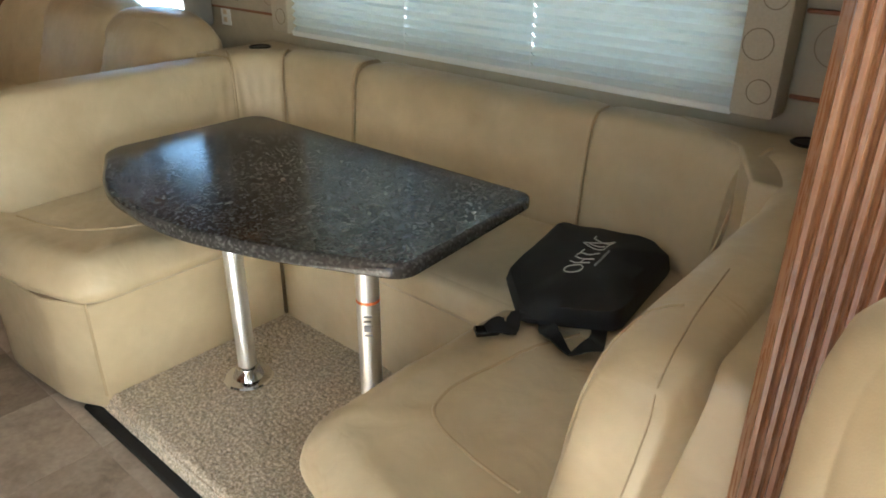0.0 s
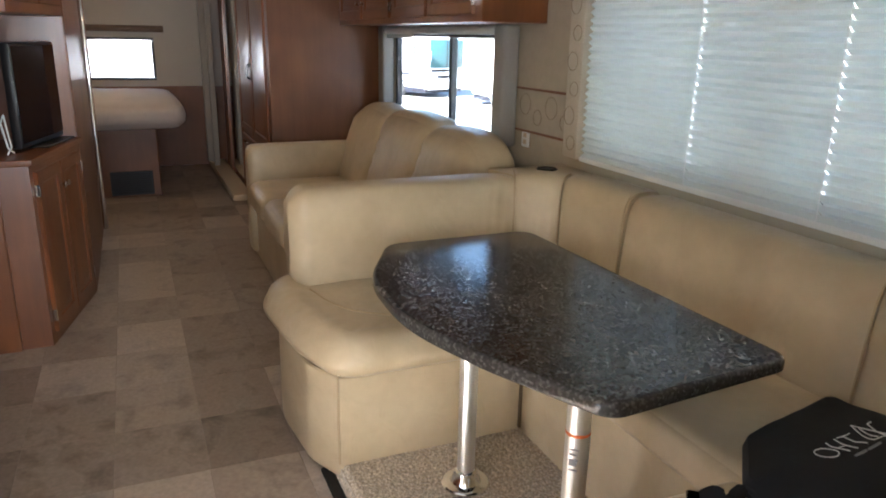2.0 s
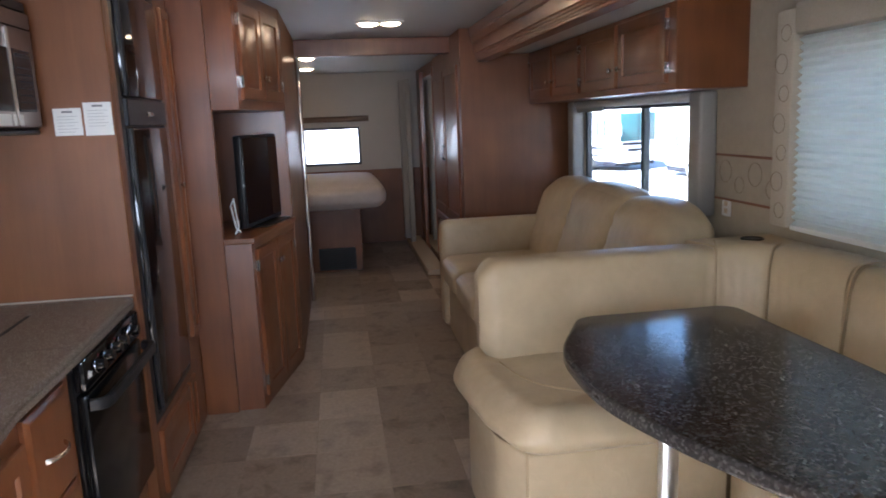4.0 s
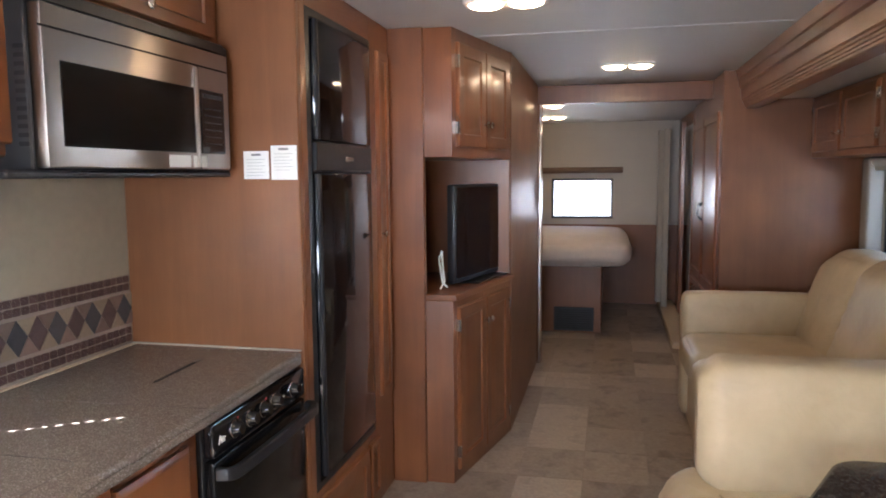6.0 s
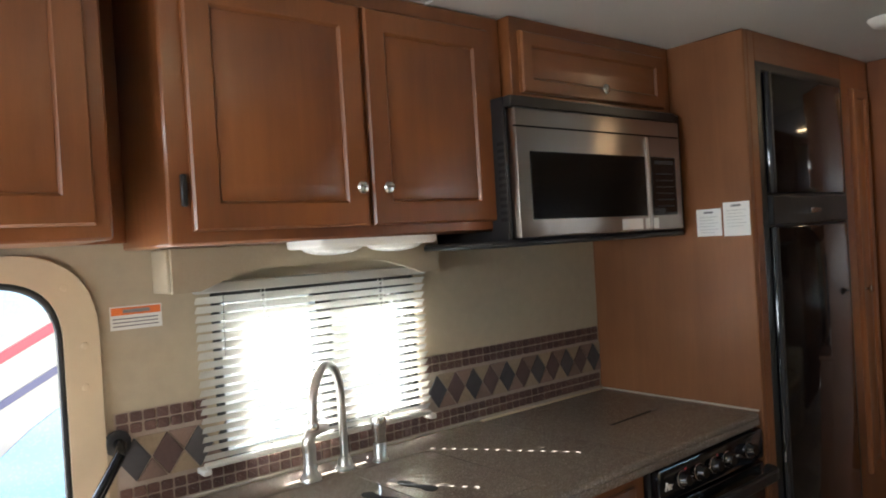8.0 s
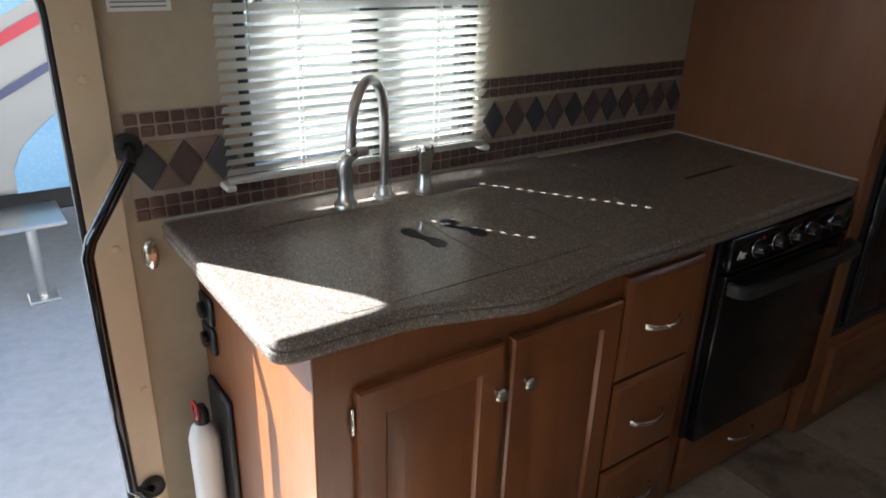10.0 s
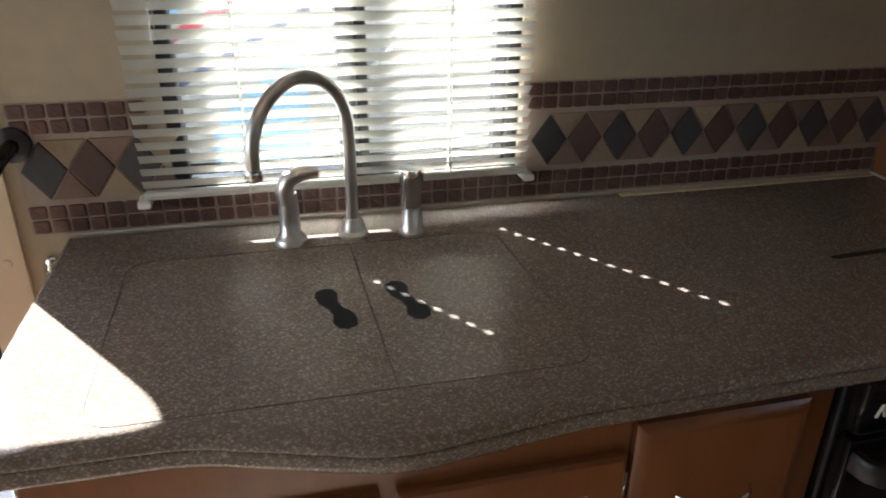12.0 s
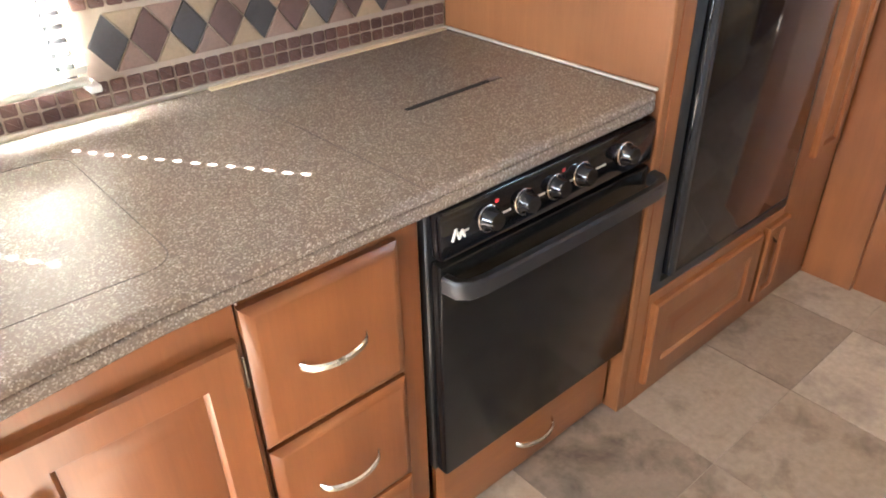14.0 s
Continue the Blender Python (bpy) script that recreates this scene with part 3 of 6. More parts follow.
for i in range(nx):
    for j in range(ny):
        cb.faces.new((gv[i][j], gv[i + 1][j], gv[i + 1][j + 1], gv[i][j + 1]))
part("pile", cb, M_CARPET, platform)
part("core", box(-2.62, -1.38, 2.03, 2.8, 0.0, 0.07, 0.002), M_CARPET, platform)
part("edge_strip", box(-2.66, -1.0, 1.985, 2.025, 0.0, 0.022, 0.006), M_RUBBER, platform, "black rubber edge strip")

booth = thing("dinette_booth", (-2.0, 2.7, 0), "tan leather U-shaped dinette booth with rounded corners", "bench")
# seat boxes
left_base = rounded([(-2.545, 2.03, 0.012), (-2.70, 1.955, 0.22), (-3.25, 1.90, 0.32), (-3.34, 2.5, 0.1), (-3.34, 2.74, 0), (-2.545, 2.74, 0)], 10)
right_base = rounded([(-1.44, 2.03, 0.03), (-1.2, 1.96, 0.2), (-0.86, 1.98, 0.2), (-0.70, 2.4, 0.1), (-0.70, 2.74, 0), (-1.44, 2.74, 0)], 8)
part("base", slab(left_base, 0.02, 0.424, 0.012, 0.03), M_LEATHER, booth)
part("base", slab(right_base, 0.02, 0.424, 0.012, 0.03), M_LEATHER, booth)
part("base", box(-3.32, -0.70, 2.745, 3.38, 0.02, 0.44, 0.006), M_LEATHER, booth)
for sx in (-2.548, -1.437):
    part("piping", tube([(sx, 2.028, 0.09), (sx, 2.026, 0.25), (sx, 2.028, 0.435)], 0.005, 8), M_PIPING, booth)
# inset dark sheets stand in for the shade between seat boxes and cushions
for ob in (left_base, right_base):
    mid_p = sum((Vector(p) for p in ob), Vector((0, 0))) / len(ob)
    part("shadow_gap", slab([tuple(mid_p + (Vector(p) - mid_p) * 0.975) for p in ob], 0.42, 0.45, 0.0), M_GAP_SHADE, booth)
# dark strip: shade painted into the joint of two seat boxes
part("base_gap", box(-2.555, -2.535, 2.735, 2.75, 0.09, 0.43, 0.002), M_GAP_SHADE, booth)


def seat_slab(outline, z0, z1, seed, crown=0.02, edge=0.06):
    """A seat cushion over an outline: full rounded rim, crowned top, creases."""
    bm = bmesh.new()
    pts = [Vector(p) for p in outline]
    mid = sum(pts, Vector((0, 0))) / len(pts)
    levels = [(0.02, z0), (-0.008, z0 + 0.02), (-0.018, (z0 + z1) / 2 - 0.01), (-0.012, z1 - 0.045), (0.006, z1 - 0.018), (0.028, z1 - 0.004), (0.06, z1), (0.11, z1 + 0.004)]
    rings = []
    for ins, z in levels:
        rings.append([bm.verts.new((*(p + (mid - p).normalized() * ins), z)) for p in pts])
    for f in (0.7, 0.5, 0.3, 0.12):
        base = [p + (mid - p).normalized() * 0.11 for p in pts]
        rings.append([bm.verts.new((*(mid + (p - mid) * f), z1 + 0.004 + crown * (1 - f * f))) for p in base])
    k = len(pts)
    for lo, hi in zip(rings, rings[1:]):
        for j in range(k):
            bm.faces.new((lo[j - 1], lo[j], hi[j], hi[j - 1]))
    bm.faces.new(rings[0][::-1])
    c = bm.verts.new((*mid, z1 + 0.004 + crown))
    for j in range(k):
        bm.faces.new((rings[-1][j - 1], rings[-1][j], c))
    bmesh.ops.subdivide_edges(bm, edges=bm.edges[:], cuts=1, use_grid_fill=True)
    for v in bm.verts:
        if v.co.z > z0 + 0.02:
            d = noise.noise(v.co * 7 + Vector((seed, 0, 0)))
            v.co.z += 0.006 * d + 0.003 * noise.noise(v.co * 24)
        if v.co.z > z1 - 0.03 and v.co.y < 2.5:
            flat = v.co.xy
            rim = min((flat - p).length for p in pts)
            v.co.z += 0.026 * math.exp(-((rim - 0.07) / 0.05) ** 2) * min(1.0, (2.5 - v.co.y) / 0.25)
    return bm


def dense(corners, step=0.03):
    """The rounded outline with points every few centimetres."""
    pts = rounded(corners, 8)
    out = []
    for i in range(len(pts)):
        a, b = Vector(pts[i]), Vector(pts[(i + 1) % len(pts)])
        n = max(1, int((b - a).length / step))
        out += [a.lerp(b, j / n) for j in range(n)]
    return out


def flowing(points, n=8):
    """A smooth line through the points."""
    pts = [Vector(p) for p in points]
    pts = [2 * pts[0] - pts[1]] + pts + [2 * pts[-1] - pts[-2]]
    out = []
    for i in range(1, len(pts) - 2):
        a, b, c, d = pts[i - 1:i + 3]
        for j in range(n):
            t = j / n
            out.append(0.5 * (2 * b + (c - a) * t + (2 * a - 5 * b + 4 * c - d) * t * t + (3 * b - a - 3 * c + d) * t ** 3))
    return out + [pts[-2]]


for seed, corners, seam in (
        (1, [(-2.49, 2.01, 0.12), (-2.74, 1.935, 0.22), (-3.32, 1.87, 0.34), (-3.40, 2.4, 0.1), (-3.32, 2.80, 0.02), (-2.49, 2.80, 0.02)],
         [(-2.60, 2.75), (-2.66, 2.40), (-2.74, 2.20), (-2.90, 2.10), (-3.08, 2.06)]),
        (5, [(-1.49, 2.01, 0.12), (-1.2, 1.93, 0.22), (-0.86, 1.93, 0.25), (-0.72, 2.4, 0.1), (-0.74, 2.80, 0.02), (-1.49, 2.80, 0.02)],
         [(-1.22, 2.78), (-1.28, 2.58), (-1.325, 2.38), (-1.318, 2.26), (-1.262, 2.205), (-1.16, 2.178), (-1.03, 2.165)])):
    sb = seat_slab(dense(corners), 0.436, SEAT_Z - 0.01, seed)
    path = flowing(seam)
    tree = BVHTree.FromBMesh(sb)
    line_pts = []
    for p in path:
        hit = tree.ray_cast(Vector((p.x, p.y, 2)), Vector((0, 0, -1)))[0]
        if hit is not None:
            line_pts.append((p.x, p.y, hit.z + 0.0015))
    seat = part("seat", sb, M_LEATHER, booth)
    part("welt", tube(line_pts, 0.004, 6), M_PIPING, seat, "piped seam")
part("seat", cushion(-3.2, -0.8, 2.70, 3.26, 0.43, SEAT_Z + 0.01, 0.045, 0.012, 22, 0.002, 3), M_LEATHER, booth)

# backs, swept along the U
R0 = 0.34
def back_profile(front=0.0, thick=0.19, z0=0.535, z1=0.955, lean=0.05):
    p = []
    for j in range(28):
        a = 2 * math.pi * j / 28
        c, s = math.cos(a), math.sin(a)
        o = (abs(c) ** 0.45) * math.copysign(1, c) * thick / 2 + thick / 2
        z = (abs(s) ** 0.4) * math.copysign(1, s) * (z1 - z0) / 2 + (z0 + z1) / 2
        p.append((o + front + lean * (z - z0) / (z1 - z0) + 0.014 * math.cos(math.pi * (z - z0) / (z1 - z0)) , z))
    return p


def arc(cx, cy, r, a0, a1, n):
    return [(cx + r * math.cos(radians(a0 + (a1 - a0) * j / n)), cy + r * math.sin(radians(a0 + (a1 - a0) * j / n))) for j in range(n + 1)]


def line(a, b, n):
    return [(a[0] + (b[0] - a[0]) * j / n, a[1] + (b[1] - a[1]) * j / n) for j in range(n + 1)]


BP = back_profile()
BX0, BY = -3.09, 3.17
BP_REAR = back_profile(z1=0.965, lean=0.08)
BP_CORNER = back_profile(z1=0.972, lean=0.06)
BP_RIGHT = back_profile(z1=0.985, lean=0.13, thick=0.17)
def back(pathpts, taper, bulge, seed, prof=None, gather=(0, 0)):
    """A back cushion along a path; gather: how much the leather is gathered in folds at its two ends."""
    prof = prof or BP
    bm = sweep(pathpts, prof, taper, bulge=bulge)
    bm.verts.ensure_lookup_table()
    k, run = len(prof), [0.0]
    for a, b in zip(pathpts, pathpts[1:]):
        run.append(run[-1] + (Vector(b) - Vector(a)).length)
    for i, d in enumerate(run):
        ring = bm.verts[i * k:(i + 1) * k]
        mid = sum((v.co for v in ring), Vector()) / k
        for v in ring:
            out = v.co - mid
            up = out.z / 0.21
            out.z = 0
            if out.length < 1e-6:
                continue
            push = 0.0
            for g, e in ((gather[0], d), (gather[1], run[-1] - d)):
                bend = 0.02 * up + 0.008 * noise.noise(Vector((seed * 3.1, up * 2.5, e * 9)))
                push += g * 0.007 * math.exp(-e / 0.075) * math.sin(2 * math.pi * (e + bend) / 0.042) * (0.55 + 0.45 * math.cos(3 * up))
            v.co += out.normalized() * push
    for v in bm.verts:
        v.co += Vector((1, 1, 0.3)) * 0.003 * noise.noise(v.co * Vector((6, 6, 3)) + Vector((seed, 0, 0)))
    return bm


# the way runs so that the room lies on the left hand and the wall on the right
FLIP = Matrix.Diagonal((-1, 1, 1, 1))
CX, CY = -BX0 - R0, BY - R0
part("backrest", turned(back(line((-BX0, 2.0), (-BX0, 2.82), 110) + arc(CX, CY, R0, 2, 23, 20), (0.5, 0.06), 0.006, 1, None, (0, 1)), FLIP), M_LEATHER, booth)
part("backrest", turned(back(arc(CX, CY, R0, 24, 54, 36), 0.05, 0.004, 2, BP_CORNER, (1, 1)), FLIP), M_LEATHER, booth)
part("backrest", turned(back(arc(CX, CY, R0, 55, 88, 36) + line((2.74, BY), (2.63, BY), 14), (0.05, 0.02), 0.004, 3, BP_CORNER, (1, 0)), FLIP), M_LEATHER, booth)
part("backrest", turned(back(line((2.62, BY), (1.56, BY), 90), 0.08, 0.012, 4, BP_REAR, (0, 0.4)), FLIP), M_LEATHER, booth)
part("backrest", turned(back(line((1.555, BY), (1.37, BY), 8)[:-1] + arc(1.36, BY - R0, R0, 90, 135, 14), 0.05, 0.004, 5, BP_REAR), FLIP), M_LEATHER, booth)
end_back = turned(back(arc(1.36, BY - R0, R0, 136, 178, 14) + line((1.02, 2.82), (1.0, 2.10), 60), (0.05, 0.30), 0.006, 6, BP_RIGHT), FLIP)
for v in end_back.verts:
    if v.co.y < 2.104 and len(v.link_edges) > 8:
        v.co.y -= 0.03
end_tree = BVHTree.FromBMesh(end_back)
end_part = part("backrest", end_back, M_LEATHER, booth)
end_part.data.set_sharp_from_angle(angle=radians(85))
for r, mat, pts in ((0.003, M_LEATHER, [(-1.0, 2.18, 0.57), (-0.995, 2.17, 0.68), (-0.98, 2.15, 0.77), (-0.92, 2.12, 0.88), (-0.885, 2.15, 0.95), (-0.875, 2.23, 0.96), (-0.835, 2.285, 0.97)]),
                    (0.0016, M_PIPING, [(-0.85, 2.08, 0.58), (-0.82, 2.09, 0.70), (-0.79, 2.09, 0.88), (-0.79, 2.15, 0.97), (-0.81, 2.28, 0.98), (-0.83, 2.45, 0.98)])):
    on_it = []
    for p in flowing(pts):
        q, normal, _, _ = end_tree.find_nearest(p)
        on_it.append(q + normal * 0.001)
    part("welt", tube(on_it, r, 6), mat, end_part, "piped seam")
part("side_panel", box(-0.84, -0.664, 2.175, 3.0, 0.44, 0.965, 0.035, 4), M_LEATHER, booth)


def back_seam(p, way, prof):
    """A thin stitched line over the front of a back where two cushions meet."""
    w = Vector(way).normalized()
    right = Vector((w.y, -w.x))
    k = len(prof)
    mo = sum(q[0] for q in prof) / k
    pts = [(o, z) for o, z in prof if o <= mo + 0.05]
    pts.sort(key=lambda q: math.atan2(q[1] - 0.745, mo - q[0]))
    line3 = [(-(p[0] + right.x * (o - 0.0035)), p[1] + right.y * (o - 0.0035), z + 0.002) for o, z in pts]
    return part("welt", tube(line3, 0.0045, 6), M_PIPING, booth, "piped seam")


for deg in (23.5, 54.5):
    c, w = math.cos(radians(deg)), math.sin(radians(deg))
    back_seam((CX + R0 * c, CY + R0 * w), (-w, c), BP_CORNER)
back_seam((2.625, BY), (-1, 0), BP_REAR)
back_seam((1.5575, BY), (-1, 0), BP_REAR)
back_seam((1.36 + R0 * math.cos(radians(135.5)), BY - R0 + R0 * math.sin(radians(135.5))), (-math.sin(radians(135.5)), math.cos(radians(135.5))), BP_RIGHT)
# leather-topped corner ledges with cup holders
for pts, cx in (([(-3.36, 3.385), (-3.36, 2.98), (-3.12, 3.02), (-2.95, 3.22), (-2.85, 3.385)], -3.255), ([(-0.68, 3.385), (-0.68, 2.95), (-0.98, 2.95), (-1.1, 3.2), (-1.35, 3.385)], -0.965)):
    top_z, cy = (0.955, 3.235) if cx < -2 else (0.968, 3.335)
    part("ledge", slab(pts, 0.44, top_z, 0.01), M_LEATHER, booth)
    part("cup_holder", lathe([(0.047, 0.0), (0.05, 0.004), (0.044, 0.008), (0.04, 0.003)], (cx, cy, top_z - 0.0005), 24), M_BLACK, booth, "black plastic cup holder")


# table
table = thing("dinette_table", (-2.15, 2.5, 0.08), "dark speckled laminate dinette table on two steel legs", "table")
top = rounded([(-2.83, 2.90, 0.09), (-1.535, 2.915, 0.05), (-1.487, 2.345, 0.07), (-1.80, 2.20, 0.6), (-2.10, 2.10, 0.8), (-2.48, 2.118, 0.6), (-2.825, 2.295, 0.11)], 14)
part("tabletop", slab(top, 0.762, 0.80, 0.012, 0.008, 5), M_TABLE, table)
part("underframe", box(-2.42, -1.60, 2.36, 2.46, 0.745, 0.763, 0.003), M_STEEL, table)
for lx, ly in ((-2.30, 2.40), (-1.68, 2.40)):
    part("leg", lathe([(0.03, 0), (0.03, 0.67)], (lx, ly, 0.085), 20), M_ALU, table)
    part("floor_flange", lathe([(0.083, 0.0), (0.083, 0.004), (0.078, 0.009), (0.052, 0.012), (0.043, 0.03), (0.038, 0.05), (0.03, 0.056)], (lx, ly, 0.082), 24), M_CHROME, table)
    part("top_flange", lathe([(0.032, 0), (0.04, 0.02), (0.075, 0.03)], (lx, ly, 0.715), 20), M_CHROME, table)
part("leg_band", lathe([(0.0306, 0), (0.0306, 0.008)], (-1.68, 2.40, 0.62), 20), M_ORANGE, table, "orange warning band")
part("leg_sticker", lathe([(0.0304, 0), (0.0304, 0.12)], (-1.68, 2.40, 0.495), 20), M_ALU, table, "silvery printed sticker")
for k in range(5):
    part("sticker_print", turned(box(-0.011, 0.011 - 0.003 * (k % 2), 0.0, 0.0008, 0.53 + 0.014 * k, 0.5345 + 0.014 * k + (0.012 if k == 1 else 0), 0), Matrix.Translation((-1.68 + 0.0285 * 0.68, 2.40 - 0.0285 * 0.73, 0)) @ Matrix.Rotation(radians(43), 4, "Z") @ Matrix.Translation((0, -0.003, 0))), M_INK, table)

# ---------------------------------------------------------------- kitchen
base = thing("base_cabinet", (-1.95, 0.32, 0), "cherry wood kitchen base cabinet with paired doors", "cabinet")
FACE = 0.645
part("body", box(-2.215, -1.42, 0.0, FACE, 0.0, 0.872, 0.003), M_WOOD, base)
K = lambda x, y, z: on((x, y, z), (-1, 0), (0, 1))


def knob(parent, at, n):
    bm = lathe([(0.006, 0), (0.005, 0.008), (0.008, 0.012), (0.0155, 0.017), (0.0165, 0.022), (0.013, 0.027), (0.004, 0.029)], (0, 0, 0), 16)
    return part("knob", spin_to(bm, at, (n[0], n[1], 0)), M_NICKEL, parent, "satin nickel knob")


def pull(parent, a, b, n, drop=0.0):
    """A curved bar handle from a to b standing out along n."""
    a, b, n = Vector(a), Vector(b), Vector((*n, 0))
    bm, side, rings = bmesh.new(), (b - a).normalized(), []
    for t in [k / 14 for k in range(15)]:
        rise = 0.031 * math.sin(math.pi * t) ** 0.55
        p, wide = a.lerp(b, t) + n * rise, 0.0085 - 0.0025 * math.sin(math.pi * t)
        rings.append([bm.verts.new(p + Vector((0, 0, z)) + n * o + side * q) for z, o, q in
                      ((-wide, 0, 0), (-wide * 0.6, 0.004, 0), (wide * 0.6, 0.004, 0), (wide, 0, 0), (wide * 0.6, -0.003, 0), (-wide * 0.6, -0.003, 0))])
    for lo, hi in zip(rings, rings[1:]):
        for j in range(6):
            bm.faces.new((lo[j - 1], lo[j], hi[j], hi[j - 1]))
    bm.faces.new(rings[0]), bm.faces.new(rings[-1][::-1])
    return part("handle", bm, M_NICKEL, parent, "curved satin nickel pull")


for x0, w, kx in ((-1.50, 0.345, -1.825), (-1.868, 0.335, -1.905)):
    d = raised_door(base, K(x0, FACE, 0.10), w, 0.675, M_WOOD, M_WOOD)
    knob(d, (kx, FACE + 0.02, 0.665), (0, 1))
    part("hinge", box(x0 + 0.004 if x0 > -1.6 else x0 - w - 0.008, x0 + 0.010 if x0 > -1.6 else x0 - w - 0.002, FACE, FACE + 0.012, 0.68, 0.74, 0.002), M_NICKEL, d)

drawers = thing("drawer_cabinet", (-2.38, 0.32, 0), "cherry wood drawer stack with curved nickel pulls", "cabinet")
part("body", box(-2.555, -2.218, 0.0, FACE, 0.0, 0.872, 0.003), M_WOOD, drawers)
for z0, z1 in ((0.54, 0.825), (0.265, 0.53), (0.03, 0.255)):
    d = raised_door(drawers, K(-2.215, FACE, z0), 0.285, z1 - z0, M_WOOD, M_WOOD, "drawer", True)
    pull(d, (-2.29, FACE + 0.02, (z0 + z1) / 2 - 0.004), (-2.42, FACE + 0.02, (z0 + z1) / 2 - 0.004), (0, 1))

under = thing("pan_cabinet", (-2.87, 0.32, 0), "cherry wood drawer unit under the oven", "cabinet")
part("drawer", turned(nest(0.595, 0.2, [(0, 0), (0, 0.012), (0.016, 0.02), (0.02, 0.0205)]), K(-2.57, FACE - 0.01, 0.015)), M_WOOD_X, under)
pull(under, (-2.81, FACE + 0.01, 0.115), (-2.94, FACE + 0.01, 0.115), (0, 1))

counter = thing("countertop", (-2.27, 0.35, 0.872), "speckled brown solid-surface countertop with sink and cooktop covers", "countertop")
ctop = rounded([(-1.352, 0.002, 0.0), (-1.352, 0.655, 0.05), (-1.62, 0.66, 0.3), (-1.86, 0.735, 0.25), (-2.1, 0.705, 0.3), (-2.6, 0.70, 0), (-3.165, 0.685, 0.02), (-3.165, 0.002, 0)], 8)
part("top", slab(ctop, 0.8975, 0.915, 0.012, 0.004, 4), M_COUNTER, counter)
part("edge", slab(ctop, 0.868, 0.897, 0.005, 0.012, 4), M_COUNTER, counter)

stove = thing("oven", (-2.87, 0.35, 0.21), "black built-in gas oven with chrome-ringed knobs", "oven")
part("body", box(-2.562, -3.168, 0.1, 0.655, 0.215, 0.868, 0.004), M_BLACK, stove)
part("control_panel", box(-2.566, -3.165, 0.655, 0.690, 0.760, 0.862, 0.01, 2), M_GLOSS, stove)
part("oven_door", box(-2.566, -3.165, 0.655, 0.688, 0.222, 0.752, 0.008, 2), M_DARKGLASS, stove)
bar = sweep([(-2.568, 0.695), (-2.572, 0.722), (-2.588, 0.738), (-2.62, 0.744), (-2.87, 0.747), (-3.115, 0.744), (-3.147, 0.738), (-3.163, 0.722), (-3.167, 0.695)],
            [(-0.012, 0.706), (-0.017, 0.712), (-0.019, 0.722), (-0.017, 0.733), (-0.011, 0.739), (0.004, 0.741), (0.008, 0.736), (0.008, 0.708), (0.004, 0.704)])
part("handle", bar, M_BLACK, stove)
for kx in (-2.675, -2.765, -2.85, -2.925, -3.06):
    b1 = lathe([(0.024, 0), (0.024, 0.006), (0.021, 0.009), (0.019, 0.024), (0.016, 0.028)], (0, 0, 0), 20)
    kn = part("knob", spin_to(b1, (kx, 0.690, 0.812), (0, 1, 0.1)), M_GLOSS, stove)
    b2 = lathe([(0.026, 0), (0.026, 0.003), (0.022, 0.005)], (0, 0, 0), 20)
    part("ring", spin_to(b2, (kx, 0.6905, 0.812), (0, 1, 0.1)), M_CHROME, kn, "chrome ring")

# fridge cabinet
fc = thing("fridge_cabinet", (-3.68, 0.34, 0), "floor-to-ceiling cherry wood cabinet round the refrigerator", "cabinet")
part("side_panel", box(-3.172, -3.20, 0.0, 0.69, 0.0, CEIL - 0.002, 0.004), M_PANELWOOD, fc)
part("body", box(-3.20, -4.20, 0.0, 0.672, 0.0, CEIL - 0.002, 0.002), M_WOOD, fc)
part("face_frame", box(-3.20, -3.245, 0.672, 0.69, 0.0, CEIL - 0.002, 0.002), M_WOOD, fc)
part("face_frame", box(-3.93, -4.20, 0.672, 0.69, 0.0, CEIL - 0.002, 0.002), M_WOOD, fc)
part("face_frame", box(-3.245, -3.93, 0.672, 0.69, 0.0, 0.36, 0.002), M_WOOD_X, fc)
part("face_frame", box(-3.245, -3.93, 0.672, 0.69, 2.11, CEIL - 0.002, 0.002), M_WOOD_X, fc)
raised_door(fc, K(-3.26, 0.69, 0.06), 0.53, 0.27, M_WOOD, M_WOOD_X)
raised_door(fc, K(-3.82, 0.69, 0.06), 0.13, 0.27, M_WOOD, M_WOOD_X)
d = raised_door(fc, K(-4.0, 0.69, 0.50), 0.15, 1.58, M_WOOD, M_WOOD)
knob(d, (-4.02, 0.71, 1.26), (0, 1))

fridge = thing("refrigerator", (-3.59, 0.5, 0.365), "black two-door refrigerator set into a wood cabinet", "refrigerator")
part("frame", turned(nest(0.685, 1.75, [(0, 0.0), (0, 0.018), (0.008, 0.022), (0.03, 0.022), (0.036, 0.012)]), K(-3.245, 0.672, 0.362)), M_BLACK, fridge)
for z0, z1 in ((0.41, 1.535), (1.655, 2.075)):
    dd = part("door", box(-3.285, -3.89, 0.675, 0.705, z0, z1, 0.006, 2), M_GLOSS, fridge)
    part("edge_trim", box(-3.287, -3.305, 0.700, 0.716, z0, z1, 0.004), M_BLACK, dd)
part("control_strip", box(-3.285, -3.89, 0.675, 0.708, 1.542, 1.648, 0.005), M_BLACK, fridge)
part("latch", box(-3.56, -3.64, 0.708, 0.716, 1.58, 1.60, 0.004), M_CHROME, fridge)

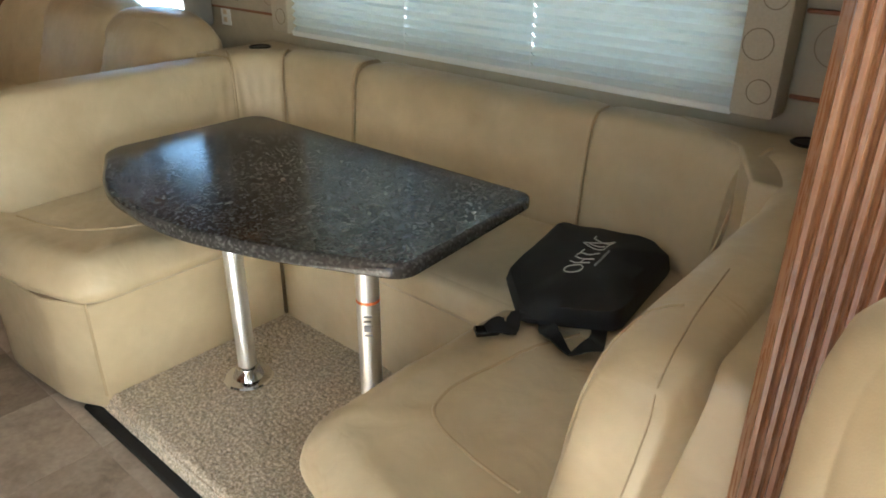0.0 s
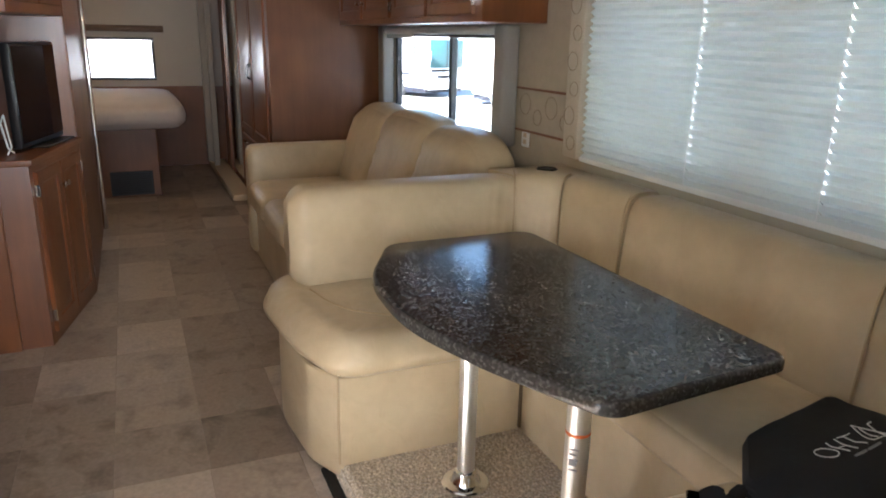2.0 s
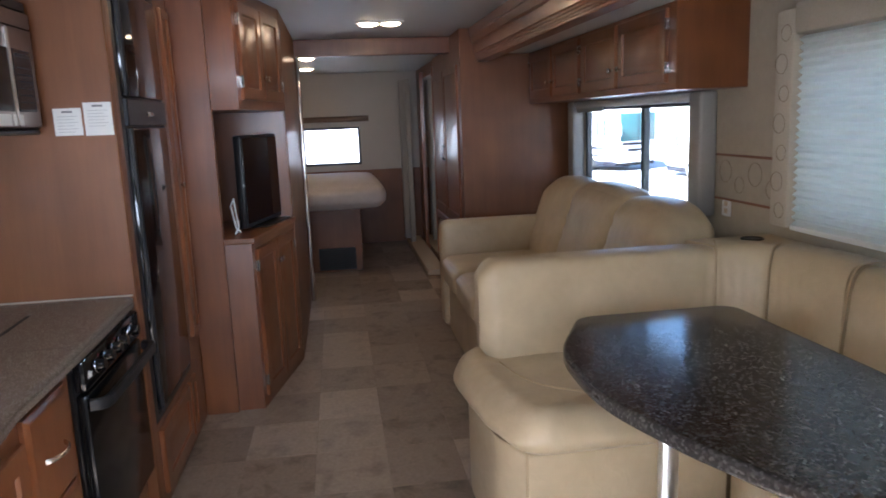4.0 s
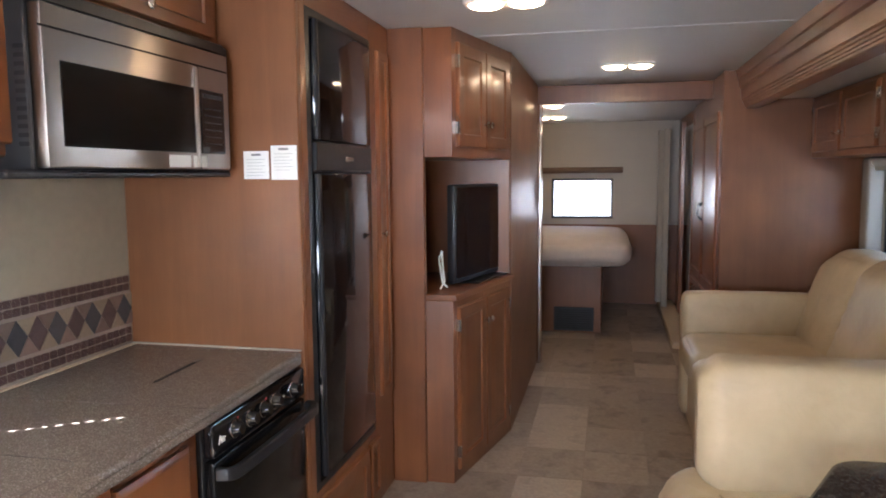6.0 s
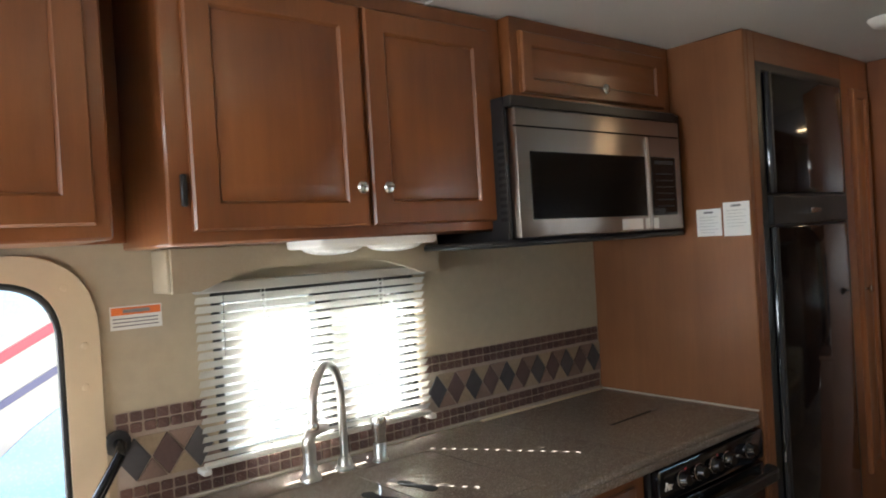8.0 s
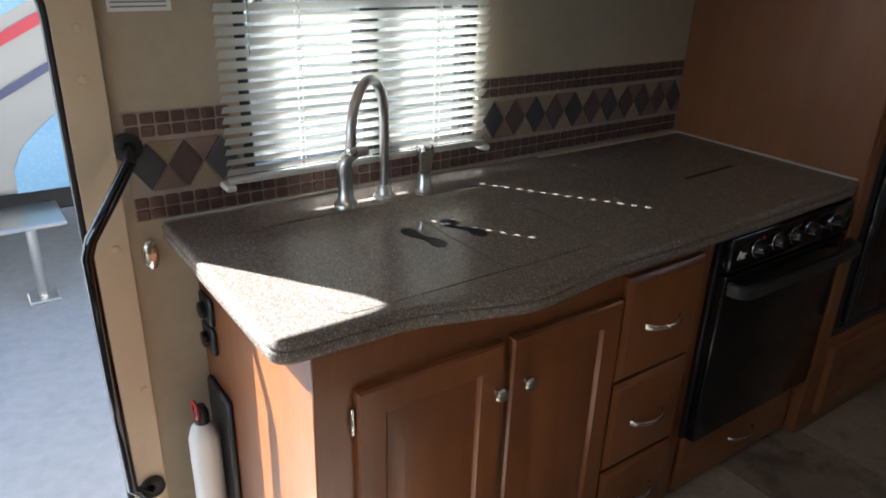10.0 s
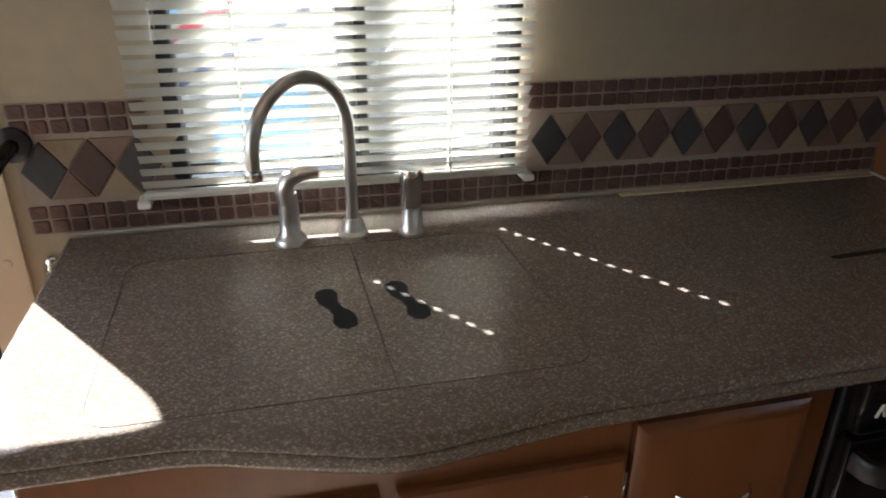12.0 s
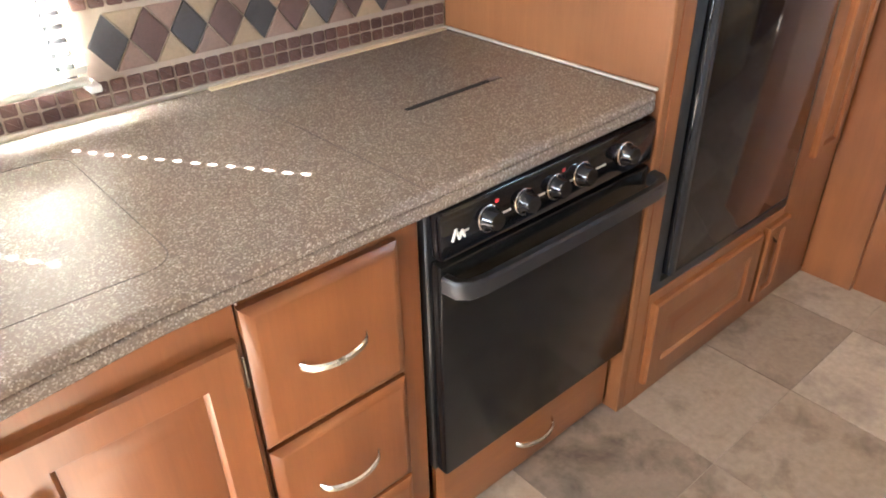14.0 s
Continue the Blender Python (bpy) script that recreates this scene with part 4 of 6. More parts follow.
# papers on the side panel
M_FAINT = plain("faint_print", (0.5, 0.5, 0.49), 0.7)
for y0, y1, z0, z1 in ((0.483, 0.578, 1.517, 1.613), (0.586, 0.682, 1.514, 1.631)):
    n = thing("paper_notice", (-3.17, (y0 + y1) / 2, z0), "white printed notice taped to the wood panel", "notice", "notices on the fridge panel")
    part("sheet", box(-3.170, -3.1715, y0, y1, z0, z1, 0), M_PAPER, n)
    part("printed_line", box(-3.1692, -3.17, y0 + 0.03, y1 - 0.03, z1 - 0.016, z1 - 0.009, 0), M_INK, n)
    for k in range(6):
        part("printed_line", box(-3.1692, -3.17, y0 + 0.012, y1 - 0.014 - 0.012 * (k % 2), z1 - 0.0295 - 0.011 * k, z1 - 0.0275 - 0.011 * k, 0), M_FAINT, n)

# upper cabinets
up = thing("upper_cabinet", (-1.85, 0.18, 1.575), "cherry wood upper cabinet with two raised-panel doors", "wall cabinet")
part("body", box(-1.345, -2.355, 0.0, 0.36, 1.575, CEIL - 0.002, 0.006), M_WOOD, up)
for x0, w, kx in ((-1.395, 0.45, -1.815), (-1.86, 0.43, -1.895)):
    d = raised_door(up, K(x0, 0.36, 1.605), w, 0.56, M_WOOD, M_WOOD)
    knob(d, (kx, 0.38, 1.70), (0, 1))
    part("hinge", box(x0 + 0.022 if x0 > -1.5 else x0 - w - 0.03, x0 + 0.008 if x0 > -1.5 else x0 - w - 0.016, 0.36, 0.372, 1.66, 1.73, 0.003), M_BLACK, d)
upd = thing("upper_cabinet", (-0.7, 0.18, 1.6), "cherry wood upper cabinet above the entry door", "wall cabinet")
part("body", box(-0.15, -1.235, 0.0, 0.36, 1.595, CEIL - 0.002, 0.006), M_WOOD, upd)
for x0, w in ((-0.2, 0.46), (-0.72, 0.48)):
    d = raised_door(upd, K(x0, 0.36, 1.625), w, 0.54, M_WOOD, M_WOOD)
    part("hinge", box(x0 - w + 0.02, x0 - w + 0.006, 0.36, 0.374, 1.68, 1.75, 0.003), M_BLACK, d)
part("gap_filler", box(-1.235, -1.345, 0.0, 0.04, 1.595, CEIL - 0.002, 0.002), M_WOOD, upd)

mic_cab = thing("microwave_cabinet", (-2.75, 0.2, 1.96), "cherry wood flip-up cabinet above the microwave", "wall cabinet")
part("body", box(-2.358, -3.17, 0.0, 0.40, 1.965, CEIL - 0.002, 0.003), M_WOOD_X, mic_cab)
d = raised_door(mic_cab, K(-2.39, 0.40, 1.985), 0.72, 0.185, M_WOOD_X, M_WOOD_X, flat=False)
knob(d, (-2.75, 0.42, 2.02), (0, 1))

mw = thing("microwave", (-2.7, 0.25, 1.53), "stainless steel over-the-range microwave with black glass", "microwave")
part("body", box(-2.358, -3.165, 0.0, 0.44, 1.545, 1.962, 0.006), M_BLACK, mw)
part("front", box(-2.295, -3.11, 0.43, 0.468, 1.55, 1.925, 0.006, 2), M_MICRO, mw)
part("vent", box(-2.285, -3.10, 0.43, 0.462, 1.928, 1.96, 0.003), M_BLACK, mw)
part("window", box(-2.345, -2.90, 0.462, 0.4705, 1.60, 1.80, 0.002), M_DARKGLASS, mw)
part("control_panel", box(-2.935, -3.075, 0.462, 0.4705, 1.60, 1.80, 0.002), M_GLOSS, mw)
part("seam", box(-2.286, -3.099, 0.466, 0.4695, 1.868, 1.873, 0.0), M_HOLE, mw)
part("seam", box(-2.924, -2.928, 0.466, 0.4695, 1.552, 1.868, 0.0), M_HOLE, mw)
part("door_edge", box(-2.905, -2.922, 0.466, 0.474, 1.556, 1.864, 0.003), M_STEEL, mw, "bright steel edge of the microwave door")
part("side", box(-2.285, -2.358, 0.0, 0.43, 1.54, 1.96, 0.004), M_BLACK, mw)
part("bottom", box(-2.20, -3.16, 0.05, 0.44, 1.525, 1.545, 0.006), M_BLACK, mw)

# ---------------------------------------------------------------- TV cabinet
TU, TN = Vector((-0.78, 0.17)).normalized(), Vector((0.17, 0.78)).normalized()
TVO = (-4.225, 0.995)
tvc = thing("tv_cabinet", (-4.6, 0.8, 0), "cherry wood angled entertainment cabinet with doors above and below", "cabinet")
foot = [(-4.225, 0.02), (-4.225, 0.995), (-5.015, 1.167), (-5.015, 0.02)]
part("return_panel", box(-4.20, -4.225, 0.69, 0.86, 0.0, CEIL - 0.002, 0.003), M_WOOD, tvc)
part("lower_body", slab(foot, 0.0, 0.918, 0.002), M_WOOD, tvc)
part("shelf_top", slab([(-4.215, 0.02), (-4.215, 1.012), (-5.015, 1.187), (-5.015, 0.02)], 0.918, 0.948, 0.006, 0.006), M_WOOD_X, tvc)
part("upper_body", slab(foot, 1.61, CEIL - 0.002, 0.002, 0.003), M_WOOD, tvc)
part("niche_back", slab([(-4.23, 0.02), (-4.23, 0.48), (-5.0, 0.62), (-5.0, 0.02)], 0.949, 1.609, 0), M_WOOD, tvc)
part("niche_side", box(-4.985, -5.015, 0.62, 1.165, 0.949, 1.609, 0.002), M_WOOD, tvc)
part("niche_side", box(-4.225, -4.245, 0.48, 0.86, 0.949, 1.609, 0.002), M_WOOD, tvc)
for s, w, z0, z1, ks in ((0.045, 0.345, 0.06, 0.88, 0.365), (0.395, 0.345, 0.06, 0.88, 0.42), (0.045, 0.345, 1.66, 2.15, 0.365), (0.395, 0.345, 1.66, 2.15, 0.42)):
    o = Vector(TVO) + TU * s
    d = raised_door(tvc, on((o.x, o.y, z0), TU, TN), w, z1 - z0, M_WOOD, M_WOOD)
    e = -0.009 if s < 0.2 else w - 0.001
    for hz in (0.06, z1 - z0 - 0.12):
        part("hinge", turned(box(e, e + 0.01, 0.0, 0.024, hz, hz + 0.06, 0.002), on((o.x, o.y, z0), TU, TN)), M_NICKEL, d)
    p = Vector(TVO) + TU * ks + TN * 0.02
    knob(d, (p.x, p.y, z1 - 0.12 if z0 < 1 else z0 + 0.12), TN)

tv = thing("television", (-4.75, 0.95, 0.949), "black flat-screen television standing in the cabinet niche", "television")
TM = on((-4.44, 0.985, 0.0), (-0.62, 0.165), (0.165, 0.62))
part("screen_case", turned(box(0, 0.74, -0.075, -0.03, 0.965, 1.475, 0.01, 2), TM), M_BLACK, tv)
part("screen", turned(box(0.018, 0.722, -0.032, -0.027, 0.99, 1.46, 0.001), TM), M_GLOSS, tv)
part("stand", turned(box(0.16, 0.56, -0.16, 0.03, 0.949, 0.960, 0.004), TM), M_BLACK, tv)
part("neck", turned(box(0.32, 0.42, -0.09, -0.05, 0.960, 0.99, 0.004), TM), M_BLACK, tv)

# ---------------------------------------------------------------- sofa and upper cabinets
sofa = thing("sofa", (-4.5, 2.8, 0), "tan leather three-seat sofa with humped back cushions", "sofa")
part("base", box(-5.54, -3.5, 2.21, 3.3, 0.0, 0.40, 0.02, 3), M_LEATHER, sofa)
part("arm", cushion(-5.56, -5.40, 2.17, 3.05, 0.03, 0.80, 0.05, 0.008, 14, 0.002, 9), M_LEATHER, sofa)
part("arm", cushion(-3.56, -3.40, 2.17, 3.05, 0.03, 0.80, 0.05, 0.008, 14, 0.002, 11), M_LEATHER, sofa)
for k in range(3):
    x0 = -5.40 + 0.613 * k
    part("seat", cushion(x0, x0 + 0.61, 2.16, 2.98, 0.38, 0.56, 0.06, 0.02, 16, 0.002, k * 3), M_LEATHER, sofa)
hump = [(-5.55, -4.83, 1.085), (-4.89, -4.11, 1.095), (-4.17, -3.42, 1.075)]
for k, (x0, x1, z1) in enumerate(hump):
    bm = cushion(x0, x1, 2.80, 3.04, 0.50, z1, 0.085, 0.022, 22, 0.002, k * 5)
    xm, half = (x0 + x1) / 2, (x1 - x0) / 2
    for v in bm.verts:
        u = (v.co.x - xm) / half
        top = max(0.0, (v.co.z - 0.5) / (z1 - 0.5))
        fall = 0.026 * u * u + (0.0 if k == 1 or u * (k - 1) < 0 else 0.09 * abs(u) ** 3)
        v.co.z -= fall * top
        v.co.y += 0.30 * (v.co.z - 0.5) + 0.02 * u * u * top
        if v.co.y < 2.95:
            v.co.y += 0.006 * math.exp(-((abs(u) - 0.86) / 0.07) ** 2) * math.sin(v.co.z * 70)
    part("backrest", bm, M_LEATHER, sofa)

ovc = thing("overhead_cabinet", (-4.6, 3.2, 1.615), "cherry wood overhead cabinet above the sofa window", "wall cabinet")
part("body", box(-6.15, -3.60, 3.04, 3.40, 1.615, 2.013, 0.004), M_WOOD, ovc)
for k, (x0, x1) in enumerate(((-3.68, -4.26), (-4.30, -4.86), (-4.92, -5.48), (-5.52, -6.08))):
    d = raised_door(ovc, on((x0, 3.04, 1.65), (-1, 0), (0, -1)), abs(x1 - x0), 0.34, M_WOOD, M_WOOD_X)
    knob(d, (x1 + 0.04 if k % 2 == 0 else x0 - 0.04, 3.02, 1.75), (0, -1))
    hx = x0 + 0.006 if k % 2 == 0 else x1 - 0.006
    for hz in (1.69, 1.89):
        part("hinge", box(hx - 0.006, hx + 0.006, 3.016, 3.04, hz, hz + 0.055, 0.002), M_NICKEL, d)

# ---------------------------------------------------------------- bedroom end
bed = thing("bed", (-8.5, 1.1, 0), "bed with pale quilted cover on a wood platform", "bed")
part("platform", box(-7.79, -9.48, 0.2, 1.67, 0.0, 0.68, 0.01), M_PANELWOOD, bed)
part("mattress", cushion(-9.48, -7.5, 0.15, 1.92, 0.68, 0.90, 0.1, 0.04, 20, 0.006, 4), M_BED, bed)
vent = thing("floor_vent", (-7.77, 1.4, 0.02), "dark return-air grille in the bed platform", "vent")
part("grille", box(-7.789, -7.775, 1.22, 1.60, 0.02, 0.25, 0.004), M_BLACK, vent)

ward = thing("wardrobe", (-6.4, 2.6, 0), "dark cherry wood wardrobe with tall paired doors", "wardrobe")
part("body", box(-6.21, -7.77, 2.474, 3.0, 0.0, CEIL - 0.002, 0.003), M_WOOD, ward)
for x0 in (-6.26, -7.01):
    d = raised_door(ward, on((x0, 2.474, 0.65), (-1, 0), (0, -1)), 0.73, 1.30, M_WOOD, M_WOOD)
    hx = x0 - (0.68 if x0 > -6.5 else 0.05)
    pull(d, (hx, 2.454, 1.15), (hx, 2.454, 1.28), (0, -1))
    d = raised_door(ward, on((x0, 2.474, 0.12), (-1, 0), (0, -1)), 0.73, 0.48, M_WOOD, M_WOOD)
    pull(d, (x0 - 0.30, 2.454, 0.55), (x0 - 0.43, 2.454, 0.55), (0, -1))
mir = thing("mirror_door", (-8.3, 2.48, 0), "tall mirrored closet door in a wood frame", "door")
part("glass", box(-7.82, -8.75, 2.47, 2.485, 0.1, 1.98, 0.003), M_MIRROR, mir)
part("frame", box(-7.77, -7.82, 2.462, 2.50, 0.0, 2.05, 0.003), M_WOOD, mir)
part("frame", box(-8.75, -8.82, 2.45, 2.50, 0.0, 2.05, 0.003), M_WOOD, mir)
M_DIMCREAM = plain("pale_closet_trim", (0.36, 0.33, 0.28), 0.5)
curtain = thing("closet_frame", (-8.6, 2.42, 0), "pale closet opening frame beside the bed", "closet frame")
part("post", box(-9.0, -9.06, 2.30, 2.36, 0.06, 2.0, 0.003), M_DIMCREAM, curtain)
part("post", box(-9.30, -9.42, 2.26, 2.34, 0.06, 2.0, 0.003), M_DIMCREAM, curtain)
part("threshold", box(-7.3, -9.45, 2.28, 2.46, 0.0, 0.06, 0.01), M_CREAM, curtain)

# ---------------------------------------------------------------- outside
part("ground", box(-400, 400, -400, 400, -1.0, -0.95, 0), M_CONCRETE, None, "sunlit pale gravel parking lot", "ground", kind="structure", smooth=False)

# ---------------------------------------------------------------- kitchen window, faucet and counter details
blind = thing("mini_blind", (-1.89, 0.03, 0.985), "white aluminium mini blind with open slats", "blind")
BX = (-1.508, -2.262)
CORDS = (-1.70, -2.095)


def slat_mesh():
    """A cupped, tilted slat with slots for the cords."""
    bm = bmesh.new()
    half, tilt = 0.0132, radians(47)
    prof = []
    for s in (-1, -0.3, 0.3, 1):
        y, z = s * half, 0.0012 * (1 - s * s)
        prof.append((y * math.cos(tilt) - z * math.sin(tilt), y * math.sin(tilt) + z * math.cos(tilt)))
    xs = [0.0]
    for c in CORDS:
        xs += [BX[0] - c - 0.004, BX[0] - c + 0.004]
    xs.append(BX[0] - BX[1])
    grid = [[bm.verts.new((-x, y, z)) for y, z in prof] for x in xs]
    for i in range(len(xs) - 1):
        for j in range(3):
            if j == 1 and i in (1, 3):
                continue
            bm.faces.new((grid[i][j], grid[i + 1][j], grid[i + 1][j + 1], grid[i][j + 1]))
    me = bpy.data.meshes.new("slat")
    bm.to_mesh(me)
    bm.free()
    me.materials.append(M_SLAT)
    return me


slat = slat_mesh()
for k in range(18):
    piece("slat", slat, blind, (BX[0], 0.03, 1.0165 + 0.0245 * k), (random.uniform(-0.03, 0.03), 0, random.uniform(-0.004, 0.004)))
part("bottom_rail", box(BX[0], BX[1], 0.018, 0.042, 0.989, 1.003, 0.004), M_SLAT, blind)
part("head_rail", box(BX[0], BX[1], 0.01, 0.05, 1.452, 1.48, 0.003), M_SLAT, blind)
for c in CORDS:
    part("cord", tube([(c, 0.043, 0.99), (c, 0.043, 1.455)], 0.0012, 5), M_CORD, blind)
    part("cord", tube([(c, 0.017, 0.99), (c, 0.017, 1.455)], 0.0012, 5), M_CORD, blind)
part("wand", tube([(-1.575, 0.05, 1.45), (-1.57, 0.055, 1.28)], 0.004, 6), M_GLASS, blind)
for c in BX:
    part("hold_down", box(c - 0.012, c + 0.012, 0.0, 0.05, 0.975, 0.99, 0.003), M_WHITE, blind)

# fabric box valance with an arched lower edge
val = thing("valance", (-1.83, 0.07, 1.46), "beige fabric-covered arched valance over the kitchen window", "valance")
vb = bmesh.new()
n = 24
front = []
for i in range(n + 1):
    t = i / n
    x = -1.42 + (-2.255 + 1.42) * t
    e = min(1, max(0, (0.5 - abs(t - 0.5)) / 0.5 - 0.16) / 0.5)
    front.append((x, 1.462 + 0.05 * math.sin(math.pi / 2 * min(1, e))))
cols = [[vb.verts.new((x, y, z)) for y, z in ((0.13, zb), (0.13, 1.572), (0.115, 1.572), (0.115, zb))] for x, zb in front]
for a, b in zip(cols, cols[1:]):
    for j in range(4):
        vb.faces.new((a[j - 1], a[j], b[j], b[j - 1]))
vb.faces.new(cols[0]), vb.faces.new(cols[-1][::-1])
M_VALANCE = plain("valance_fabric", (0.40, 0.335, 0.235), 0.8, grain=0.15, scale=220)
part("front_board", vb, M_VALANCE, val)
for x in (-1.42, -2.255):
    part("return_board", box(x - 0.008, x + 0.008, 0.0, 0.116, 1.462, 1.572, 0.003), M_VALANCE, val)

lamp = thing("under_cabinet_light", (-1.9, 0.25, 1.545), "white twin-lens light under the upper cabinet", "lamp")
part("housing", slab(rounded([(-1.70, 0.16, 0.05), (-2.10, 0.16, 0.05), (-2.10, 0.35, 0.05), (-1.70, 0.35, 0.05)]), 1.553, 1.575, 0.0, 0.012), M_WHITE, lamp)
for cx in (-1.80, -2.0):
    bm = bmesh.new()
    bmesh.ops.create_uvsphere(bm, u_segments=20, v_segments=10, radius=1)
    turned(bm, Matrix.Translation((cx, 0.255, 1.556)) @ Matrix.Diagonal((0.085, 0.07, 0.022, 1)))
    part("lens", bm, plain("frosted_lens", (0.8, 0.79, 0.75), 0.25, grain=0.02), lamp, "frosted lens")

FX, FY = -1.885, 0.107
fau = thing("kitchen_faucet", (FX, FY, 0.915), "brushed nickel gooseneck kitchen faucet with side lever", "faucet")
d2 = Vector((0.17, 0.143)).normalized()
pts = [(FX, FY, 0.93 + 0.02 * k) for k in range(10)]
for k in range(1, 19):
    a = math.pi * k / 18
    r = 0.111 * (1 - math.cos(a))
    pts.append((FX + d2.x * r, FY + d2.y * r, 1.12 + 0.113 * math.sin(a)))
pts.append((pts[-1][0], pts[-1][1], 1.098))
part("spout", tube(pts, 0.0118, 14), M_STEEL, fau)
tip = pts[-1]
part("aerator", lathe([(0.0135, 0), (0.0145, 0.004), (0.0145, 0.016), (0.0125, 0.02)], (tip[0], tip[1], 1.086), 16), M_CHROME, fau)
part("escutcheon", lathe([(0.029, 0), (0.029, 0.006), (0.022, 0.012), (0.0195, 0.03), (0.015, 0.036)], (FX, FY, 0.915), 20), M_STEEL, fau)
lever = part("lever_body", lathe([(0.03, 0), (0.03, 0.008), (0.026, 0.014), (0.0195, 0.022), (0.0185, 0.05), (0.0185, 0.085), (0.017, 0.10)], (-1.767, 0.12, 0.915), 20), M_STEEL, fau)
part("lever", tube([(-1.767, 0.12, 0.99), (-1.762, 0.122, 1.02), (-1.772, 0.124, 1.042), (-1.795, 0.125, 1.052), (-1.825, 0.126, 1.052)], [0.018, 0.018, 0.0165, 0.0145, 0.011], 12), M_STEEL, lever)
spray = thing("side_sprayer", (-1.997, 0.123, 0.915), "brushed nickel side sprayer beside the faucet", "sprayer")
part("holder", lathe([(0.024, 0), (0.024, 0.005), (0.02, 0.01), (0.0185, 0.055)], (-1.997, 0.123, 0.915), 18), M_STEEL, spray)
part("head", lathe([(0.0185, 0), (0.019, 0.02), (0.023, 0.045), (0.0245, 0.066), (0.022, 0.076), (0.014, 0.08)], (-1.997, 0.123, 0.971), 18), M_CHROME, spray)


M_SEAMLINE = plain("cover_gap", (0.07, 0.056, 0.046), 0.6)


def seam(points, parent, mat, w=0.0008):
    return part("seam", tube([(x, y, 0.9152) for x, y in points], w, 6), mat, parent)


# flush covers: the seams round the sink and cooktop
ring = rounded([(-1.483, 0.15, 0.05), (-2.155, 0.15, 0.05), (-2.165, 0.618, 0.05), (-1.49, 0.618, 0.05)], 8)
seam([tuple(p) for p in ring] + [tuple(ring[0])], counter, M_SEAMLINE)
seam([(-1.872, 0.152), (-1.88, 0.617)], counter, M_SEAMLINE)
seam([(-2.512, 0.03), (-2.54, 0.695)], counter, M_SEAMLINE)
for ax, ay, bx, by in ((-1.811, 0.335, -1.832, 0.44), (-1.927, 0.33, -1.947, 0.438)):
    m = Vector(((ax + bx) / 2, (ay + by) / 2))
    u = (Vector((bx, by)) - Vector((ax, ay))).normalized()
    w = Vector((-u.y, u.x))
    o = []
    for t, a, b in ((-0.062, 0.0, 0.0), (-0.056, 0.010, -0.012), (-0.04, 0.014, -0.017), (-0.02, 0.008, -0.016), (0.0, 0.008, -0.009), (0.02, 0.016, -0.008), (0.04, 0.017, -0.014), (0.056, 0.012, -0.010), (0.062, 0.0, 0.0)):
        o.append((t, a, b))
    loop = [m + u * t * 1.1 + w * a * 1.25 for t, a, b in o] + [m + u * t * 1.1 + w * b * 1.25 for t, a, b in o[-2:0:-1]]
    part("finger_hole", slab([tuple(p) for p in loop], 0.9149, 0.9157, 0.0), M_HOLE, counter, "dark finger hole in the cover")
part("slot", slab(rounded([(-2.725, 0.395, 0.005), (-2.96, 0.385, 0.005), (-2.96, 0.399, 0.005), (-2.725, 0.409, 0.005)], 3), 0.9149, 0.9157, 0.0), M_HOLE, counter, "dark slot in the cooktop cover")
part("slot_tab", box(-2.962, -2.995, 0.382, 0.398, 0.915, 0.9166, 0.0005), M_SEAMLINE, counter)
part("hinge_strip", box(-2.49, -3.155, 0.012, 0.03, 0.915, 0.919, 0.001), M_CREAM, counter, "pale hinge strip along the wall")
M_CAULK = plain("aged_caulk", (0.45, 0.39, 0.32), 0.6)
part("caulk", box(-1.36, -3.164, 0.001, 0.008, 0.9155, 0.923, 0.002), M_CAULK, counter)
part("caulk", box(-3.158, -3.1685, 0.01, 0.68, 0.9155, 0.9215, 0.002), M_CAULK, counter)

# oven print
for x0, w in ((-2.60, 0.03), (-2.71, 0.022), (-2.80, 0.022), (-2.885, 0.018), (-2.97, 0.03)):
    part("print", box(x0, x0 - w, 0.690, 0.6908, 0.806, 0.810, 0), M_PRINT, stove)
lg = bmesh.new()
for a, b in (((-2.592, 0.797), (-2.600, 0.819)), ((-2.608, 0.797), (-2.600, 0.819)), ((-2.608, 0.797), (-2.614, 0.813)), ((-2.62, 0.797), (-2.614, 0.813))):
    tube([(a[0], 0.6905, a[1]), (b[0], 0.6905, b[1])], 0.0028, 5, lg)
part("emblem", lg, M_PRINT, stove, "pale emblem on the control panel")
for cx in (-2.675, -2.85):
    part("indicator", box(cx - 0.018, cx - 0.026, 0.690, 0.6908, 0.835, 0.842, 0), M_REDPLASTIC, stove)
M_KEYS = plain("dark_key_print", (0.035, 0.035, 0.036), 0.5)
part("display_print", box(-2.95, -3.06, 0.4705, 0.4712, 1.775, 1.787, 0), M_KEYS, mw)
for k in range(6):
    part("key_row", box(-2.955, -3.055, 0.4705, 0.4709, 1.63 + 0.022 * k, 1.633 + 0.022 * k, 0), M_KEYS, mw)
part("label", box(-2.76, -2.87, 0.468, 0.469, 1.556, 1.592, 0), M_PAPER, mw, "pale sticker on the steel front")
part("label", box(-2.885, -2.96, 0.468, 0.469, 1.556, 1.592, 0), M_PAPER, mw)
for k in range(12):
    part("vent_slit", box(-2.2845, -2.283, 0.40, 0.428, 1.60 + 0.02 * k, 1.61 + 0.02 * k, 0), M_HOLE, mw)

